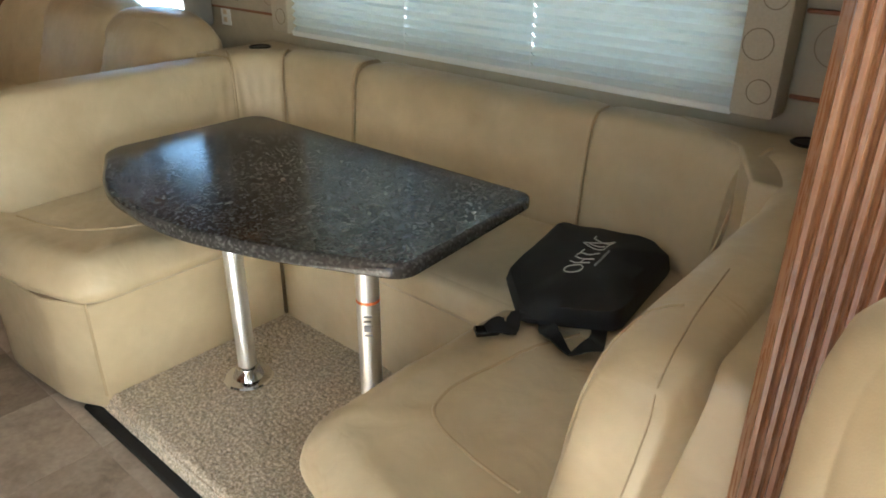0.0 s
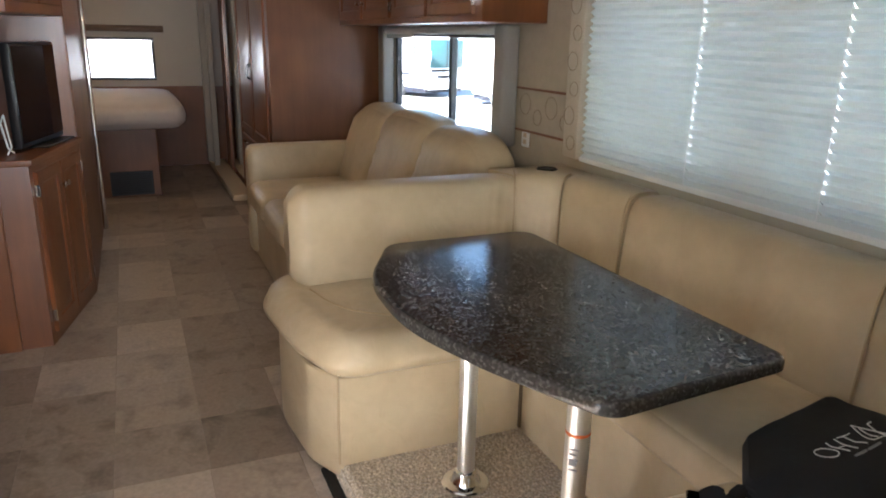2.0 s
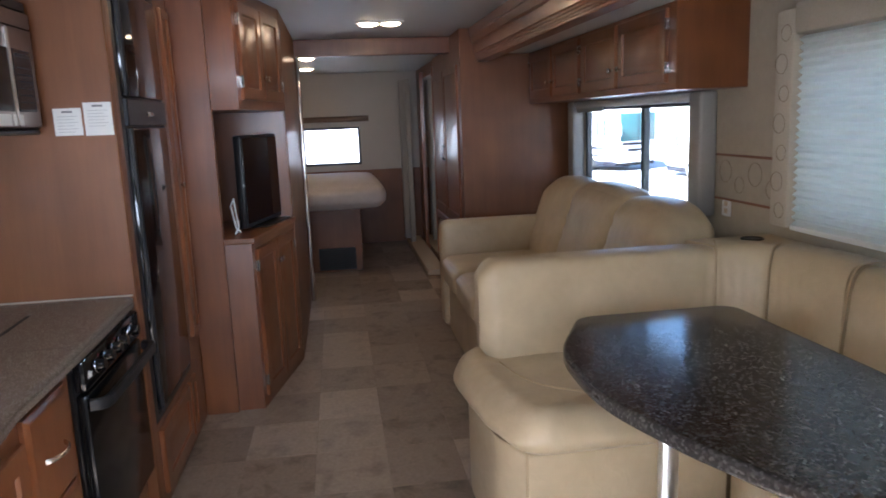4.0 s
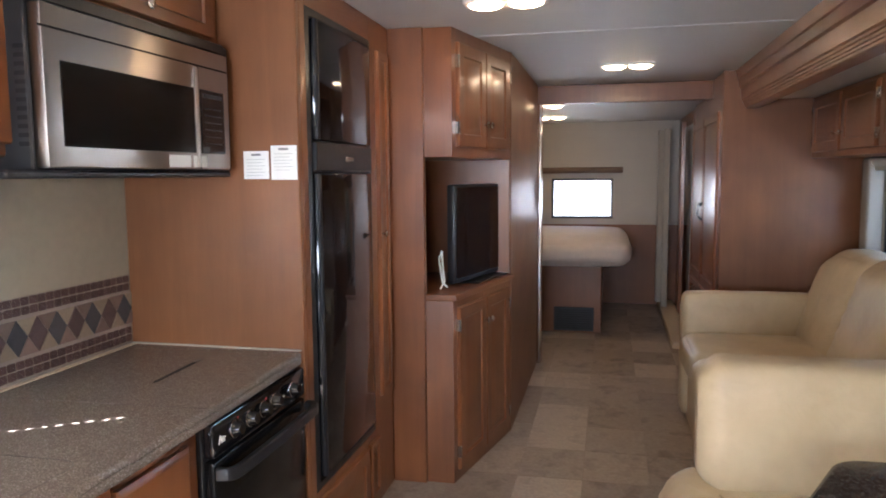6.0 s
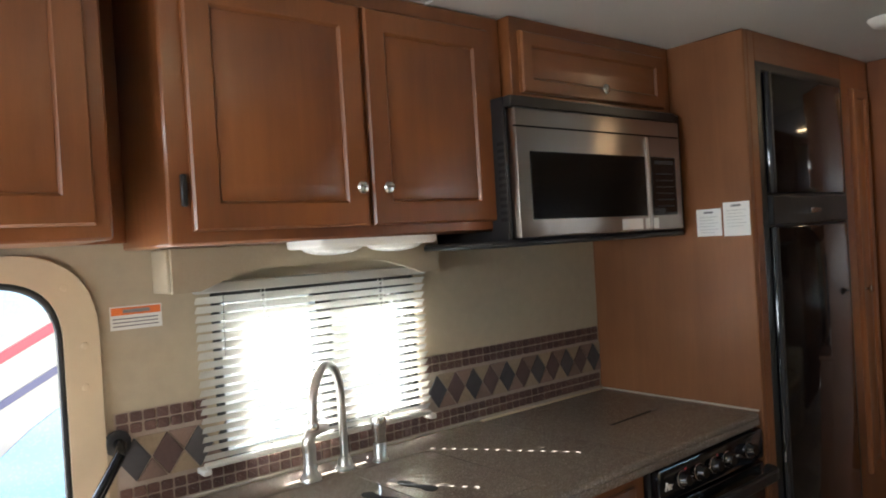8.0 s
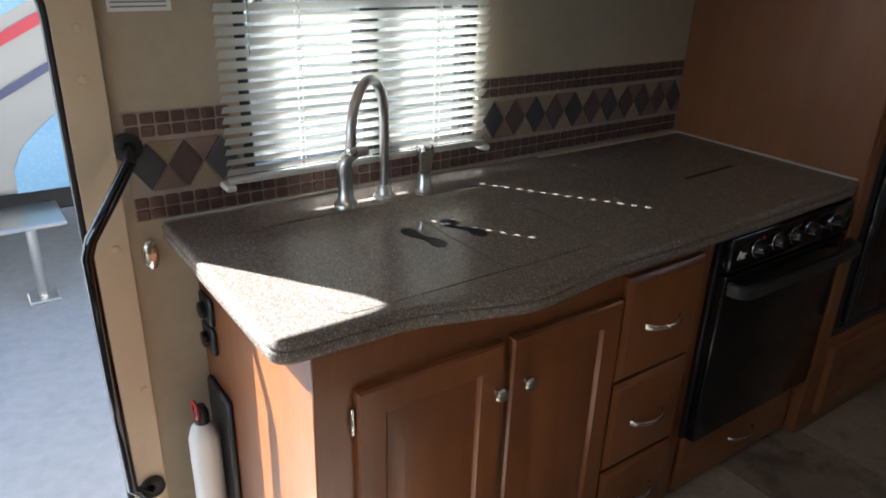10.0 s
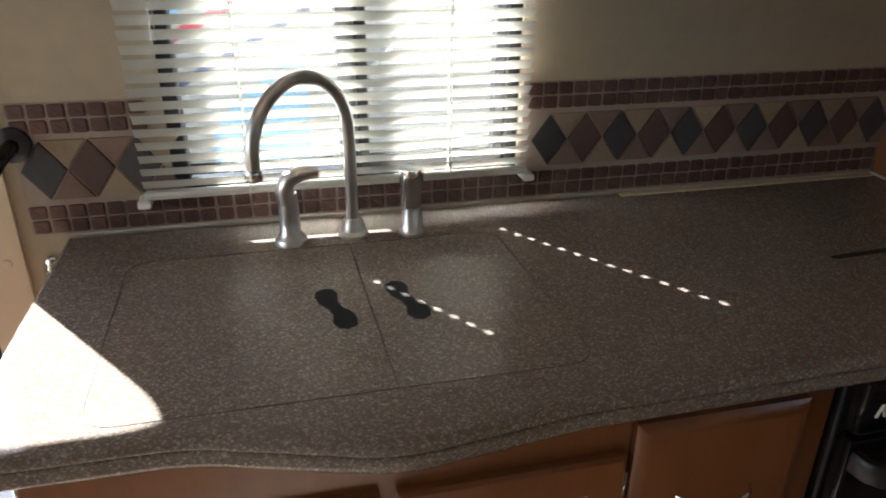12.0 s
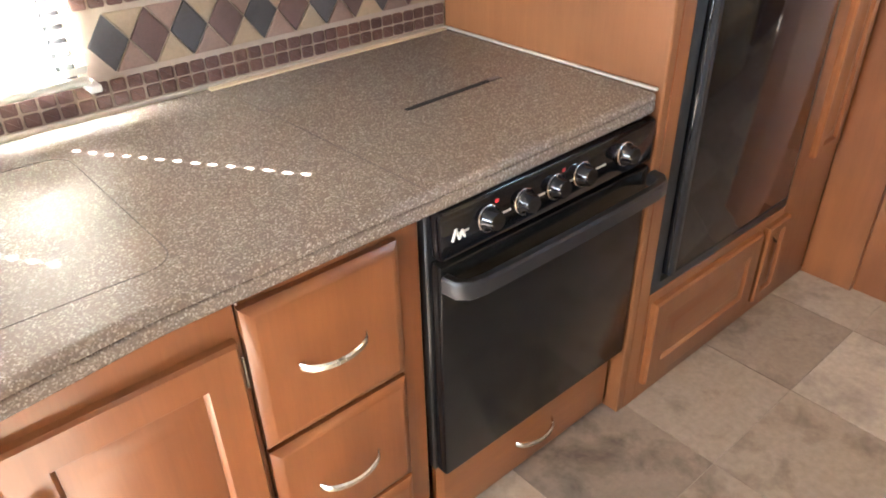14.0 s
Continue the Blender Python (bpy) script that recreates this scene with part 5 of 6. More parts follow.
# ---------------------------------------------------------------- entry door side
frame_t = thing("door_frame", (-0.81, 0, -0.45), "cream rounded entry door frame with screw heads", "door frame", kind="structure")
outer = rounded([(-1.275, -0.5), (-0.345, -0.5), (-0.345, 1.578, 0.2), (-1.275, 1.578, 0.2)], 10)
inner = rounded([(-1.195, -0.5), (-0.425, -0.5), (-0.425, 1.518, 0.15), (-1.195, 1.518, 0.15)], 10)
fb = bmesh.new()
loops = []
for lp, y in ((outer, 0.002), (outer, 0.014), (inner, 0.018), (inner, -0.06)):
    loops.append([fb.verts.new((p[0], y, p[1])) for p in lp])
for a, b in zip(loops, loops[1:]):
    for j in range(len(a)):
        fb.faces.new((a[j - 1], a[j], b[j], b[j - 1]))
part("ring", fb, M_CREAM, frame_t)
part("gasket", tube([(p[0] + (0.006 if p[0] < -0.8 else -0.006), 0.004, p[1] - (0.006 if p[1] > 1 else 0)) for p in inner[1:] + inner[:1]], 0.009, 8), M_RUBBER, frame_t, "black rubber gasket")
for x, z in ((-1.204, 1.495), (-1.241, 1.352), (-1.237, 1.252), (-1.246, 0.876), (-1.258, 0.50), (-1.258, 0.2), (-1.05, 1.548), (-0.75, 1.548)):
    part("screw", spin_to(lathe([(0.009, 0), (0.0085, 0.003), (0.005, 0.004)], (0, 0, 0), 12), (x, 0.0155, z), (0, 1, 0)), M_CREAM, frame_t)

rail = thing("grab_handle", (-1.2, 0.06, 0.2), "black metal grab handle beside the entry door", "handle")
part("bar", tube([(-1.302, 0.005, 1.10), (-1.302, 0.045, 1.10), (-1.290, 0.072, 1.085), (-1.24, 0.082, 1.01), (-1.19, 0.086, 0.935), (-1.178, 0.086, 0.90), (-1.18, 0.086, 0.6), (-1.184, 0.086, 0.28), (-1.22, 0.06, 0.22), (-1.24, 0.012, 0.21)], 0.0135, 12), M_GLOSS, rail)
part("mount", spin_to(lathe([(0.032, 0), (0.032, 0.008), (0.022, 0.014)], (0, 0, 0), 18), (-1.302, 0.004, 1.10), (0, 1, 0)), M_BLACK, rail)
part("mount", spin_to(lathe([(0.032, 0), (0.032, 0.008), (0.022, 0.014)], (0, 0, 0), 18), (-1.24, 0.018, 0.21), (0, 1, 0)), M_BLACK, rail)

hook = thing("wall_catch", (-1.32, 0.0, 0.80), "small oval nickel door catch on the wall", "catch")
bm = bmesh.new()
bmesh.ops.create_uvsphere(bm, u_segments=16, v_segments=10, radius=1)
part("plate", turned(bm, Matrix.Translation((-1.32, 0.006, 0.842)) @ Matrix.Diagonal((0.02, 0.012, 0.04, 1))), M_CHROME, hook)
part("button", spin_to(lathe([(0.01, 0), (0.009, 0.006)], (0, 0, 0), 12), (-1.32, 0.014, 0.842), (0, 1, 0)), M_NICKEL, hook)

sticker = thing("warning_sticker", (-1.367, 0, 1.38), "white warning sticker with orange heading", "sticker")
part("sheet", box(-1.304, -1.43, 0.0005, 0.002, 1.378, 1.437, 0), M_PAPER, sticker)
part("heading", box(-1.307, -1.427, 0.002, 0.003, 1.415, 1.434, 0), M_ORANGE, sticker)
part("heading_print", box(-1.335, -1.40, 0.003, 0.0038, 1.420, 1.429, 0), M_INK, sticker)
for k in range(3):
    part("printed_line", box(-1.31, -1.42, 0.002, 0.003, 1.386 + 0.009 * k, 1.389 + 0.009 * k, 0), M_INK, sticker)

switches = thing("switch_panel", (-1.405, 0.05, 0.63), "black switch and socket panel on the cabinet end", "switch")
for z in (0.70, 0.62):
    part("plate", box(-1.42, -1.408, 0.03, 0.11, z - 0.03, z + 0.04, 0.004), M_BLACK, switches)
    part("socket", spin_to(lathe([(0.02, 0), (0.02, 0.012), (0.016, 0.014)], (0, 0, 0), 16), (-1.408, 0.07, z + 0.005), (1, 0, 0)), M_GLOSS, switches)
ext = thing("fire_extinguisher", (-1.36, 0.1, 0.1), "white fire extinguisher in a black bracket with red ring", "fire extinguisher")
part("bracket", box(-1.42, -1.405, 0.03, 0.18, 0.15, 0.50, 0.006), M_BLACK, ext)
part("cylinder", lathe([(0.03, 0), (0.038, 0.006), (0.038, 0.27), (0.03, 0.30), (0.015, 0.315)], (-1.364, 0.10, 0.10), 20), M_WHITE, ext)
part("valve", lathe([(0.018, 0), (0.018, 0.03), (0.01, 0.05)], (-1.364, 0.10, 0.415), 14), M_BLACK, ext)
part("pull_ring", tube([(-1.35, 0.10 + 0.022 * math.cos(a), 0.455 + 0.022 * math.sin(a)) for a in [k * math.pi / 8 for k in range(17)]], 0.004, 6), M_REDPLASTIC, ext, "red safety ring")

# ---------------------------------------------------------------- window dressing on the slide-out wall
shade = thing("pleated_shade", (-2.15, 3.34, 1.02), "white pleated cellular shade lowered over the dinette window", "shade")
sb = bmesh.new()
rows = []
cols = [-3.118, -2.4415, -2.4385, -1.8615, -1.8585, -1.182]
for k in range(50):
    z = 1.035 + 0.0155 * k
    rows.append([sb.verts.new((x, 3.332 + (0.0105 if k % 2 else -0.0105), z)) for x in cols])
for k, (a, b) in enumerate(zip(rows, rows[1:])):
    for j in range(len(cols) - 1):
        if j % 2 and k % 2:
            continue
        sb.faces.new((a[j], a[j + 1], b[j + 1], b[j]))
part("cloth", sb, M_SHADE, shade, smooth=False)
part("bottom_rail", box(-3.12, -1.18, 3.315, 3.345, 1.012, 1.034, 0.004), M_WHITE, shade)
for cx in (-2.44, -1.86):
    part("cord", tube([(cx, 3.322, 1.03), (cx, 3.322, 1.79)], 0.0016, 5), M_WHITE, shade)


def scroll(parent, cx, cz, r, y, n=18):
    pts = [(cx + r * math.cos(2 * math.pi * k / n), y, cz + r * math.sin(2 * math.pi * k / n)) for k in range(n + 1)]
    return part("ring_motif", tube(pts, 0.0014, 5), M_MOTIF, parent)


M_MOTIF = plain("motif_brown", (0.22, 0.165, 0.11), 0.7)
M_LAMB = plain("lambrequin_fabric", (0.50, 0.44, 0.33), 0.8, grain=0.2, scale=120)
for lab, x0, x1, z0, z1 in (("beige fabric window side panel with scroll motif", -3.235, -3.12, 1.02, 1.90), ("beige fabric window side panel with scroll motif", -1.18, -1.06, 1.02, 1.90)):
    lam = thing("window_side_panel", ((x0 + x1) / 2, 3.35, z0), lab, "window panel", "side panels of the windows")
    part("board", box(x0, x1, 3.295, 3.399, z0, z1, 0.012, 2), M_LAMB, lam)
    for k in range(7):
        scroll(lam, (x0 + x1) / 2 + 0.012 * (-1) ** k, z0 + 0.07 + 0.12 * k, 0.032 + 0.008 * (k % 2), 3.2945)
lam = thing("window_head_panel", (-2.15, 3.34, 1.80), "beige fabric head panel above the pleated shade", "window panel")
part("board", box(-3.12, -1.18, 3.295, 3.399, 1.80, 1.92, 0.012, 2), M_LAMB, lam)
M_GREYFAB = plain("grey_window_trim", (0.36, 0.34, 0.30), 0.75, grain=0.15, scale=140)
for x0, x1 in ((-3.99, -3.86),):
    lam = thing("window_side_panel", ((x0 + x1) / 2, 3.36, 0.97), "grey-beige fabric side panel of the sofa window", "window panel", "side panels of the windows")
    part("board", box(x0, x1, 3.30, 3.399, 0.97, 1.612, 0.02, 3), M_GREYFAB, lam)
lam = thing("window_side_panel", (-5.93, 3.36, 0.97), "grey-beige fabric side panel of the sofa window", "window panel", "side panels of the windows")
part("board", box(-5.99, -5.86, 3.30, 3.399, 0.97, 1.612, 0.02, 3), M_GREYFAB, lam)
roll = thing("roller_shade", (-4.73, 3.34, 1.57), "rolled-up white shade under the overhead cabinet", "shade")
part("roll", tube([(-5.85, 3.335, 1.583), (-4.0, 3.335, 1.583)], 0.026, 14), M_WHITE, roll)
part("hem", box(-5.85, -5.3, 3.33, 3.337, 1.53, 1.575, 0.002), M_SHADE, roll)

# border of the wallpaper between thin wood strips
for x0, x1 in ((-3.86, -3.237), (-1.058, -0.662)):
    bd = thing("trim_border", ((x0 + x1) / 2, 3.4, 1.07), "beige wallpaper border with ring motifs between thin strips", "trim", kind="structure")
    part("paper", box(x0, x1, 3.396, 3.3995, 1.075, 1.285, 0), M_BORDER, bd)
    for z in (1.064, 1.285):
        part("strip", box(x0, x1, 3.39, 3.3995, z, z + 0.012, 0.002), M_WOOD_X, bd)
    for k in range(int((x1 - x0) / 0.13)):
        scroll(bd, x0 + 0.09 + 0.13 * k, 1.18 + 0.03 * (-1) ** k, 0.04 if k % 2 else 0.055, 3.395)

outlet = thing("wall_outlet", (-3.745, 3.4, 0.99), "white wall outlet plate behind the booth", "outlet")
part("plate", box(-3.71, -3.79, 3.392, 3.3995, 0.985, 1.075, 0.004), M_WHITE, outlet)
for z in (1.012, 1.048):
    part("socket", box(-3.735, -3.765, 3.389, 3.3925, z - 0.012, z + 0.012, 0.003), M_CREAM, outlet)

# ---------------------------------------------------------------- ceiling fittings
def dome(parent, at, sx, sy, sz, mat, name="lens"):
    bm = bmesh.new()
    bmesh.ops.create_uvsphere(bm, u_segments=20, v_segments=10, radius=1)
    return part(name, turned(bm, Matrix.Translation(at) @ Matrix.Diagonal((sx, sy, sz, 1))), mat, parent)


for cx, cy, cz in ((-5.67, 1.825, CEIL), (-3.80, 1.31, CEIL), (-1.6, 1.31, CEIL), (-7.2, 1.17, 2.12), (-8.5, 1.12, 2.12)):
    cl = thing("ceiling_light", (cx, cy, cz - 0.03), "white twin-lens ceiling light switched on", "lamp", "twin ceiling lights")
    part("base_plate", slab(rounded([(cx - 0.07, cy - 0.17, 0.05), (cx + 0.07, cy - 0.17, 0.05), (cx + 0.07, cy + 0.17, 0.05), (cx - 0.07, cy + 0.17, 0.05)]), cz - 0.014, cz, 0, 0.008), M_WHITE, cl)
    for s in (-0.08, 0.08):
        dome(cl, (cx, cy + s, cz - 0.014), 0.055, 0.07, 0.02, M_LAMP)
det = thing("smoke_detector", (-3.55, 1.005, CEIL - 0.03), "round white ceiling detector", "detector")
part("case", lathe([(0.035, 0), (0.05, 0.006), (0.062, 0.022), (0.065, 0.03)], (-3.55, 1.005, CEIL - 0.03), 24), M_WHITE, det)

# ---------------------------------------------------------------- bag on the bench
bag = thing("canvas_bag", (-1.42, 3.05, SEAT_Z), "black canvas bag with pale emblem lying on the bench seat", "bag")
outline = dense([(-1.52, 2.78, 0.03), (-1.37, 2.63, 0.05), (-1.15, 2.74, 0.05), (-1.20, 3.12, 0.04), (-1.34, 3.24, 0.03), (-1.60, 3.16, 0.03)], 0.02)
bb = bmesh.new()
mid = sum((Vector(p) for p in outline), Vector((0, 0))) / len(outline)
rings = []
for f, z in ((1.0, 0.002), (1.02, 0.02), (0.98, 0.042), (0.86, 0.055), (0.6, 0.062), (0.3, 0.066)):
    rings.append([bb.verts.new((*(mid + (Vector(p) - mid) * f), SEAT_Z + 0.006 + z + (0.012 + 0.10 * max(0, p[0] + 1.40)) * (1 if f < 1 else 0.5) + 0.012 * noise.noise(Vector((p[0] * 9 * f, p[1] * 9 * f, 2))) * (f < 0.99))) for p in outline])
k = len(outline)
for lo, hi in zip(rings, rings[1:]):
    for j in range(k):
        bb.faces.new((lo[j - 1], lo[j], hi[j], hi[j - 1]))
bb.faces.new(rings[0][::-1])
c = bb.verts.new((*mid, SEAT_Z + 0.085))
for j in range(k):
    bb.faces.new((rings[-1][j - 1], rings[-1][j], c))
bag_tree = BVHTree.FromBMesh(bb)
part("body", bb, M_BAG, bag)


def on_bag(x, y, lift=0.0015):
    hit = bag_tree.ray_cast(Vector((x, y, 2)), Vector((0, 0, -1)))[0]
    return (x, y, (hit.z if hit is not None else SEAT_Z + 0.08) + lift)


def strokes(name, lines, o, u, v, r, parent, mat):
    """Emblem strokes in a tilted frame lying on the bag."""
    for ln in lines:
        pts = []
        for (a0, b0), (a1, b1) in zip(ln, ln[1:]):
            pts += [(a0 + (a1 - a0) * t / 4, b0 + (b1 - b0) * t / 4) for t in range(4)]
        pts.append(ln[-1])
        part(name, tube([on_bag(o[0] + u[0] * a + v[0] * b, o[1] + u[1] * a + v[1] * b) for a, b in pts], r, 5), mat, parent, "pale printed emblem")


EO, EU, EV = (-1.325, 2.85), (-0.18, 1.24), (-1.24, -0.18)
loop = [(0.02 * math.cos(k * 0.524), 0.022 + 0.02 * math.sin(k * 0.524)) for k in range(13)]
strokes("emblem", [loop, [(0.035, 0.0), (0.035, 0.045)], [(0.035, 0.022), (0.062, 0.022)], [(0.062, 0.0), (0.062, 0.045)], [(0.072, 0.045), (0.115, 0.045)], [(0.093, 0.0), (0.093, 0.045)],
                   [(0.115, 0.0), (0.19, 0.0), (0.15, 0.062), (0.115, 0.0)], [(0.14, 0.006), (0.155, 0.05)], [(0.165, 0.0), (0.185, 0.05), (0.20, 0.05)]], EO, EU, EV, 0.0017, bag, M_PRINT)
strokes("emblem_line", [[(0.02, -0.018), (0.055, -0.018)], [(0.062, -0.018), (0.10, -0.018)]], EO, EU, EV, 0.0035, bag, M_INK)
st = bmesh.new()
way = [(-1.40, 2.53), (-1.36, 2.58), (-1.39, 2.64), (-1.32, 2.67), (-1.26, 2.61), (-1.19, 2.585), (-1.155, 2.64), (-1.19, 2.72), (-1.25, 2.76)]
wp = [Vector(way[i]).lerp(Vector(way[i + 1]), j / 5) for i in range(len(way) - 1) for j in range(5)] + [Vector(way[-1])]
prev = None
for i, p in enumerate(wp):
    d = (wp[min(i + 1, len(wp) - 1)] - wp[max(i - 1, 0)]).normalized()
    w = Vector((-d.y, d.x)) * 0.019
    z = SEAT_Z + 0.022 + 0.02 * (0.5 + 0.5 * math.sin(i * 0.7))
    tw = 0.012 * math.sin(i * 0.45)
    row = [st.verts.new((*(p + w), z + tw)), st.verts.new((*(p - w), z - tw)), st.verts.new((*(p - w), z - tw - 0.004)), st.verts.new((*(p + w), z + tw - 0.004))]
    if prev:
        for j in range(4):
            st.faces.new((prev[j - 1], prev[j], row[j], row[j - 1]))
    prev = row
part("strap", st, M_BAG, bag, "black webbing strap")
part("buckle", turned(box(-0.03, 0.03, -0.02, 0.02, 0, 0.014, 0.004), Matrix.Translation((-1.40, 2.535, SEAT_Z + 0.016)) @ Matrix.Rotation(0.9, 4, "Z")), M_GLOSS, bag, "dark buckle")

# ---------------------------------------------------------------- cab seat beside the column
cab = thing("captain_seat", (-0.3, 2.1, 0), "tan leather captain's seat with piped edges", "seat")
part("backrest", cushion(-0.563, 0.01, 1.80, 1.99, 0.50, 1.30, 0.09, 0.02, 18, 0.002, 2), M_LEATHER, cab)
part("seat", cushion(-0.50, 0.04, 1.98, 2.5, 0.38, 0.54, 0.07, 0.02, 14, 0.002, 6), M_LEATHER, cab)
part("pedestal", lathe([(0.18, 0), (0.12, 0.03), (0.1, 0.38)], (-0.27, 2.22, 0.0), 20), M_BLACK, cab)

# bedroom small things
bv = thing("rolled_shade", (-9.45, 1.42, 1.54), "brown rolled shade above the bedroom window", "shade")
part("roll", tube([(-9.455, 0.95, 1.565), (-9.455, 1.88, 1.565)], 0.035, 12), plain("brown_shade", (0.16, 0.11, 0.08), 0.8), bv)
for k in range(9):
    part("slat", box(-7.775, -7.77, 1.24, 1.58, 0.04 + 0.022 * k, 0.052 + 0.022 * k, 0.002), M_RUBBER, vent)
cable = thing("loose_cable", (-4.40, 0.93, 0.949), "pale cable hanging beside the television", "cable")
part("wire", tube([(-4.36, 0.90, 0.954), (-4.37, 0.92, 0.99), (-4.375, 0.91, 1.07), (-4.40, 0.90, 1.14), (-4.42, 0.88, 1.10), (-4.41, 0.90, 0.98), (-4.43, 0.92, 0.954)], 0.005, 6), M_WHITE, cable)

# ---------------------------------------------------------------- vehicles outside
def stripe(parent, pts, y, mat, name="stripe"):
    bm = bmesh.new()
    a = [bm.verts.new((x, y, z)) for x, z in pts]
    b = [bm.verts.new((x, y + 0.012, z)) for x, z in pts]
    bm.faces.new(a), bm.faces.new(b[::-1])
    for j in range(len(pts)):
        bm.faces.new((a[j - 1], a[j], b[j], b[j - 1]))
    return part(name, bm, mat, parent, smooth=False)


tr = thing("travel_trailer", (-3.0, -5.3, -0.95), "white travel trailer with red and navy stripes on blue panels", "trailer")
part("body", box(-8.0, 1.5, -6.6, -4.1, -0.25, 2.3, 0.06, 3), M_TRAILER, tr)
part("under_frame", box(-7.6, 1.2, -6.3, -4.4, -0.5, -0.25, 0.02), M_BLACK, tr)
stripe(tr, [(-1.32, -0.23), (-1.33, -0.05), (-1.40, 0.09), (-1.523, 0.21), (-1.72, 0.37), (-2.0, 0.55), (-2.05, 0.45), (-2.05, -0.23)], -4.098, M_COACHBLUE, "lower_panel")
for x0, x1, z0, z1 in ((-4.15, -5.1, 0.95, 1.6), (-2.75, -3.25, 1.0, 1.5)):
    tw = part("window", box(x0, x1, -4.1, -4.085, z0, z1, 0.004), M_BLACK, tr, "black window frame")
    part("pane", box(x0 - 0.03, x1 + 0.03, -4.086, -4.081, z0 + 0.03, z1 - 0.03, 0), M_GLOSS, tw)
for x0, x1 in ((-2.45, -3.6), (-5.2, -4.3)):
    part("awning_arm", tube([(x0, -4.03, 0.35), (x1, -3.6, 1.75)], 0.022, 8), M_STEEL, tr)
stripe(tr, [(-0.2, -0.17), (-2.1, 0.848), (-2.1, 0.908), (-0.2, -0.11)], -4.096, M_STRIPE_NAVY)
stripe(tr, [(-0.2, 0.154), (-2.1, 1.161), (-2.1, 1.243), (-0.2, 0.236)], -4.096, M_STRIPE_RED)
stripe(tr, [(-0.2, 0.33), (-2.1, 1.337), (-2.2, 2.24), (1.4, 2.24), (1.4, 0.33)], -4.098, M_COACHBLUE, "upper_panel")
for x in (-4.6, -5.4):
    w = part("wheel", turned(lathe([(0.2, 0), (0.34, 0.02), (0.36, 0.1), (0.34, 0.2), (0.2, 0.22)], (0, 0, 0), 24), Matrix.Translation((x, -4.15, -0.59)) @ Matrix.Rotation(radians(90), 4, "X")), M_RUBBER, tr)
    part("rim", turned(lathe([(0.2, 0), (0.2, 0.02), (0.1, 0.03)], (0, 0, 0), 20), Matrix.Translation((x, -4.14, -0.59)) @ Matrix.Rotation(radians(-90), 4, "X")), M_STEEL, w)
part("step_plate", box(-0.2, -1.55, -4.1, -3.62, -0.36, -0.32, 0.01), M_STEEL, tr)
part("jack", tube([(-1.33, -3.8, -0.36), (-1.33, -3.8, -0.93)], 0.035, 10), M_STEEL, tr)
part("jack_foot", box(-1.43, -1.23, -3.9, -3.7, -0.95, -0.92, 0.01), M_STEEL, tr)

M_WINDSHIELD = plain("teal_glass", (0.03, 0.085, 0.09), 0.2, spec=0.4)


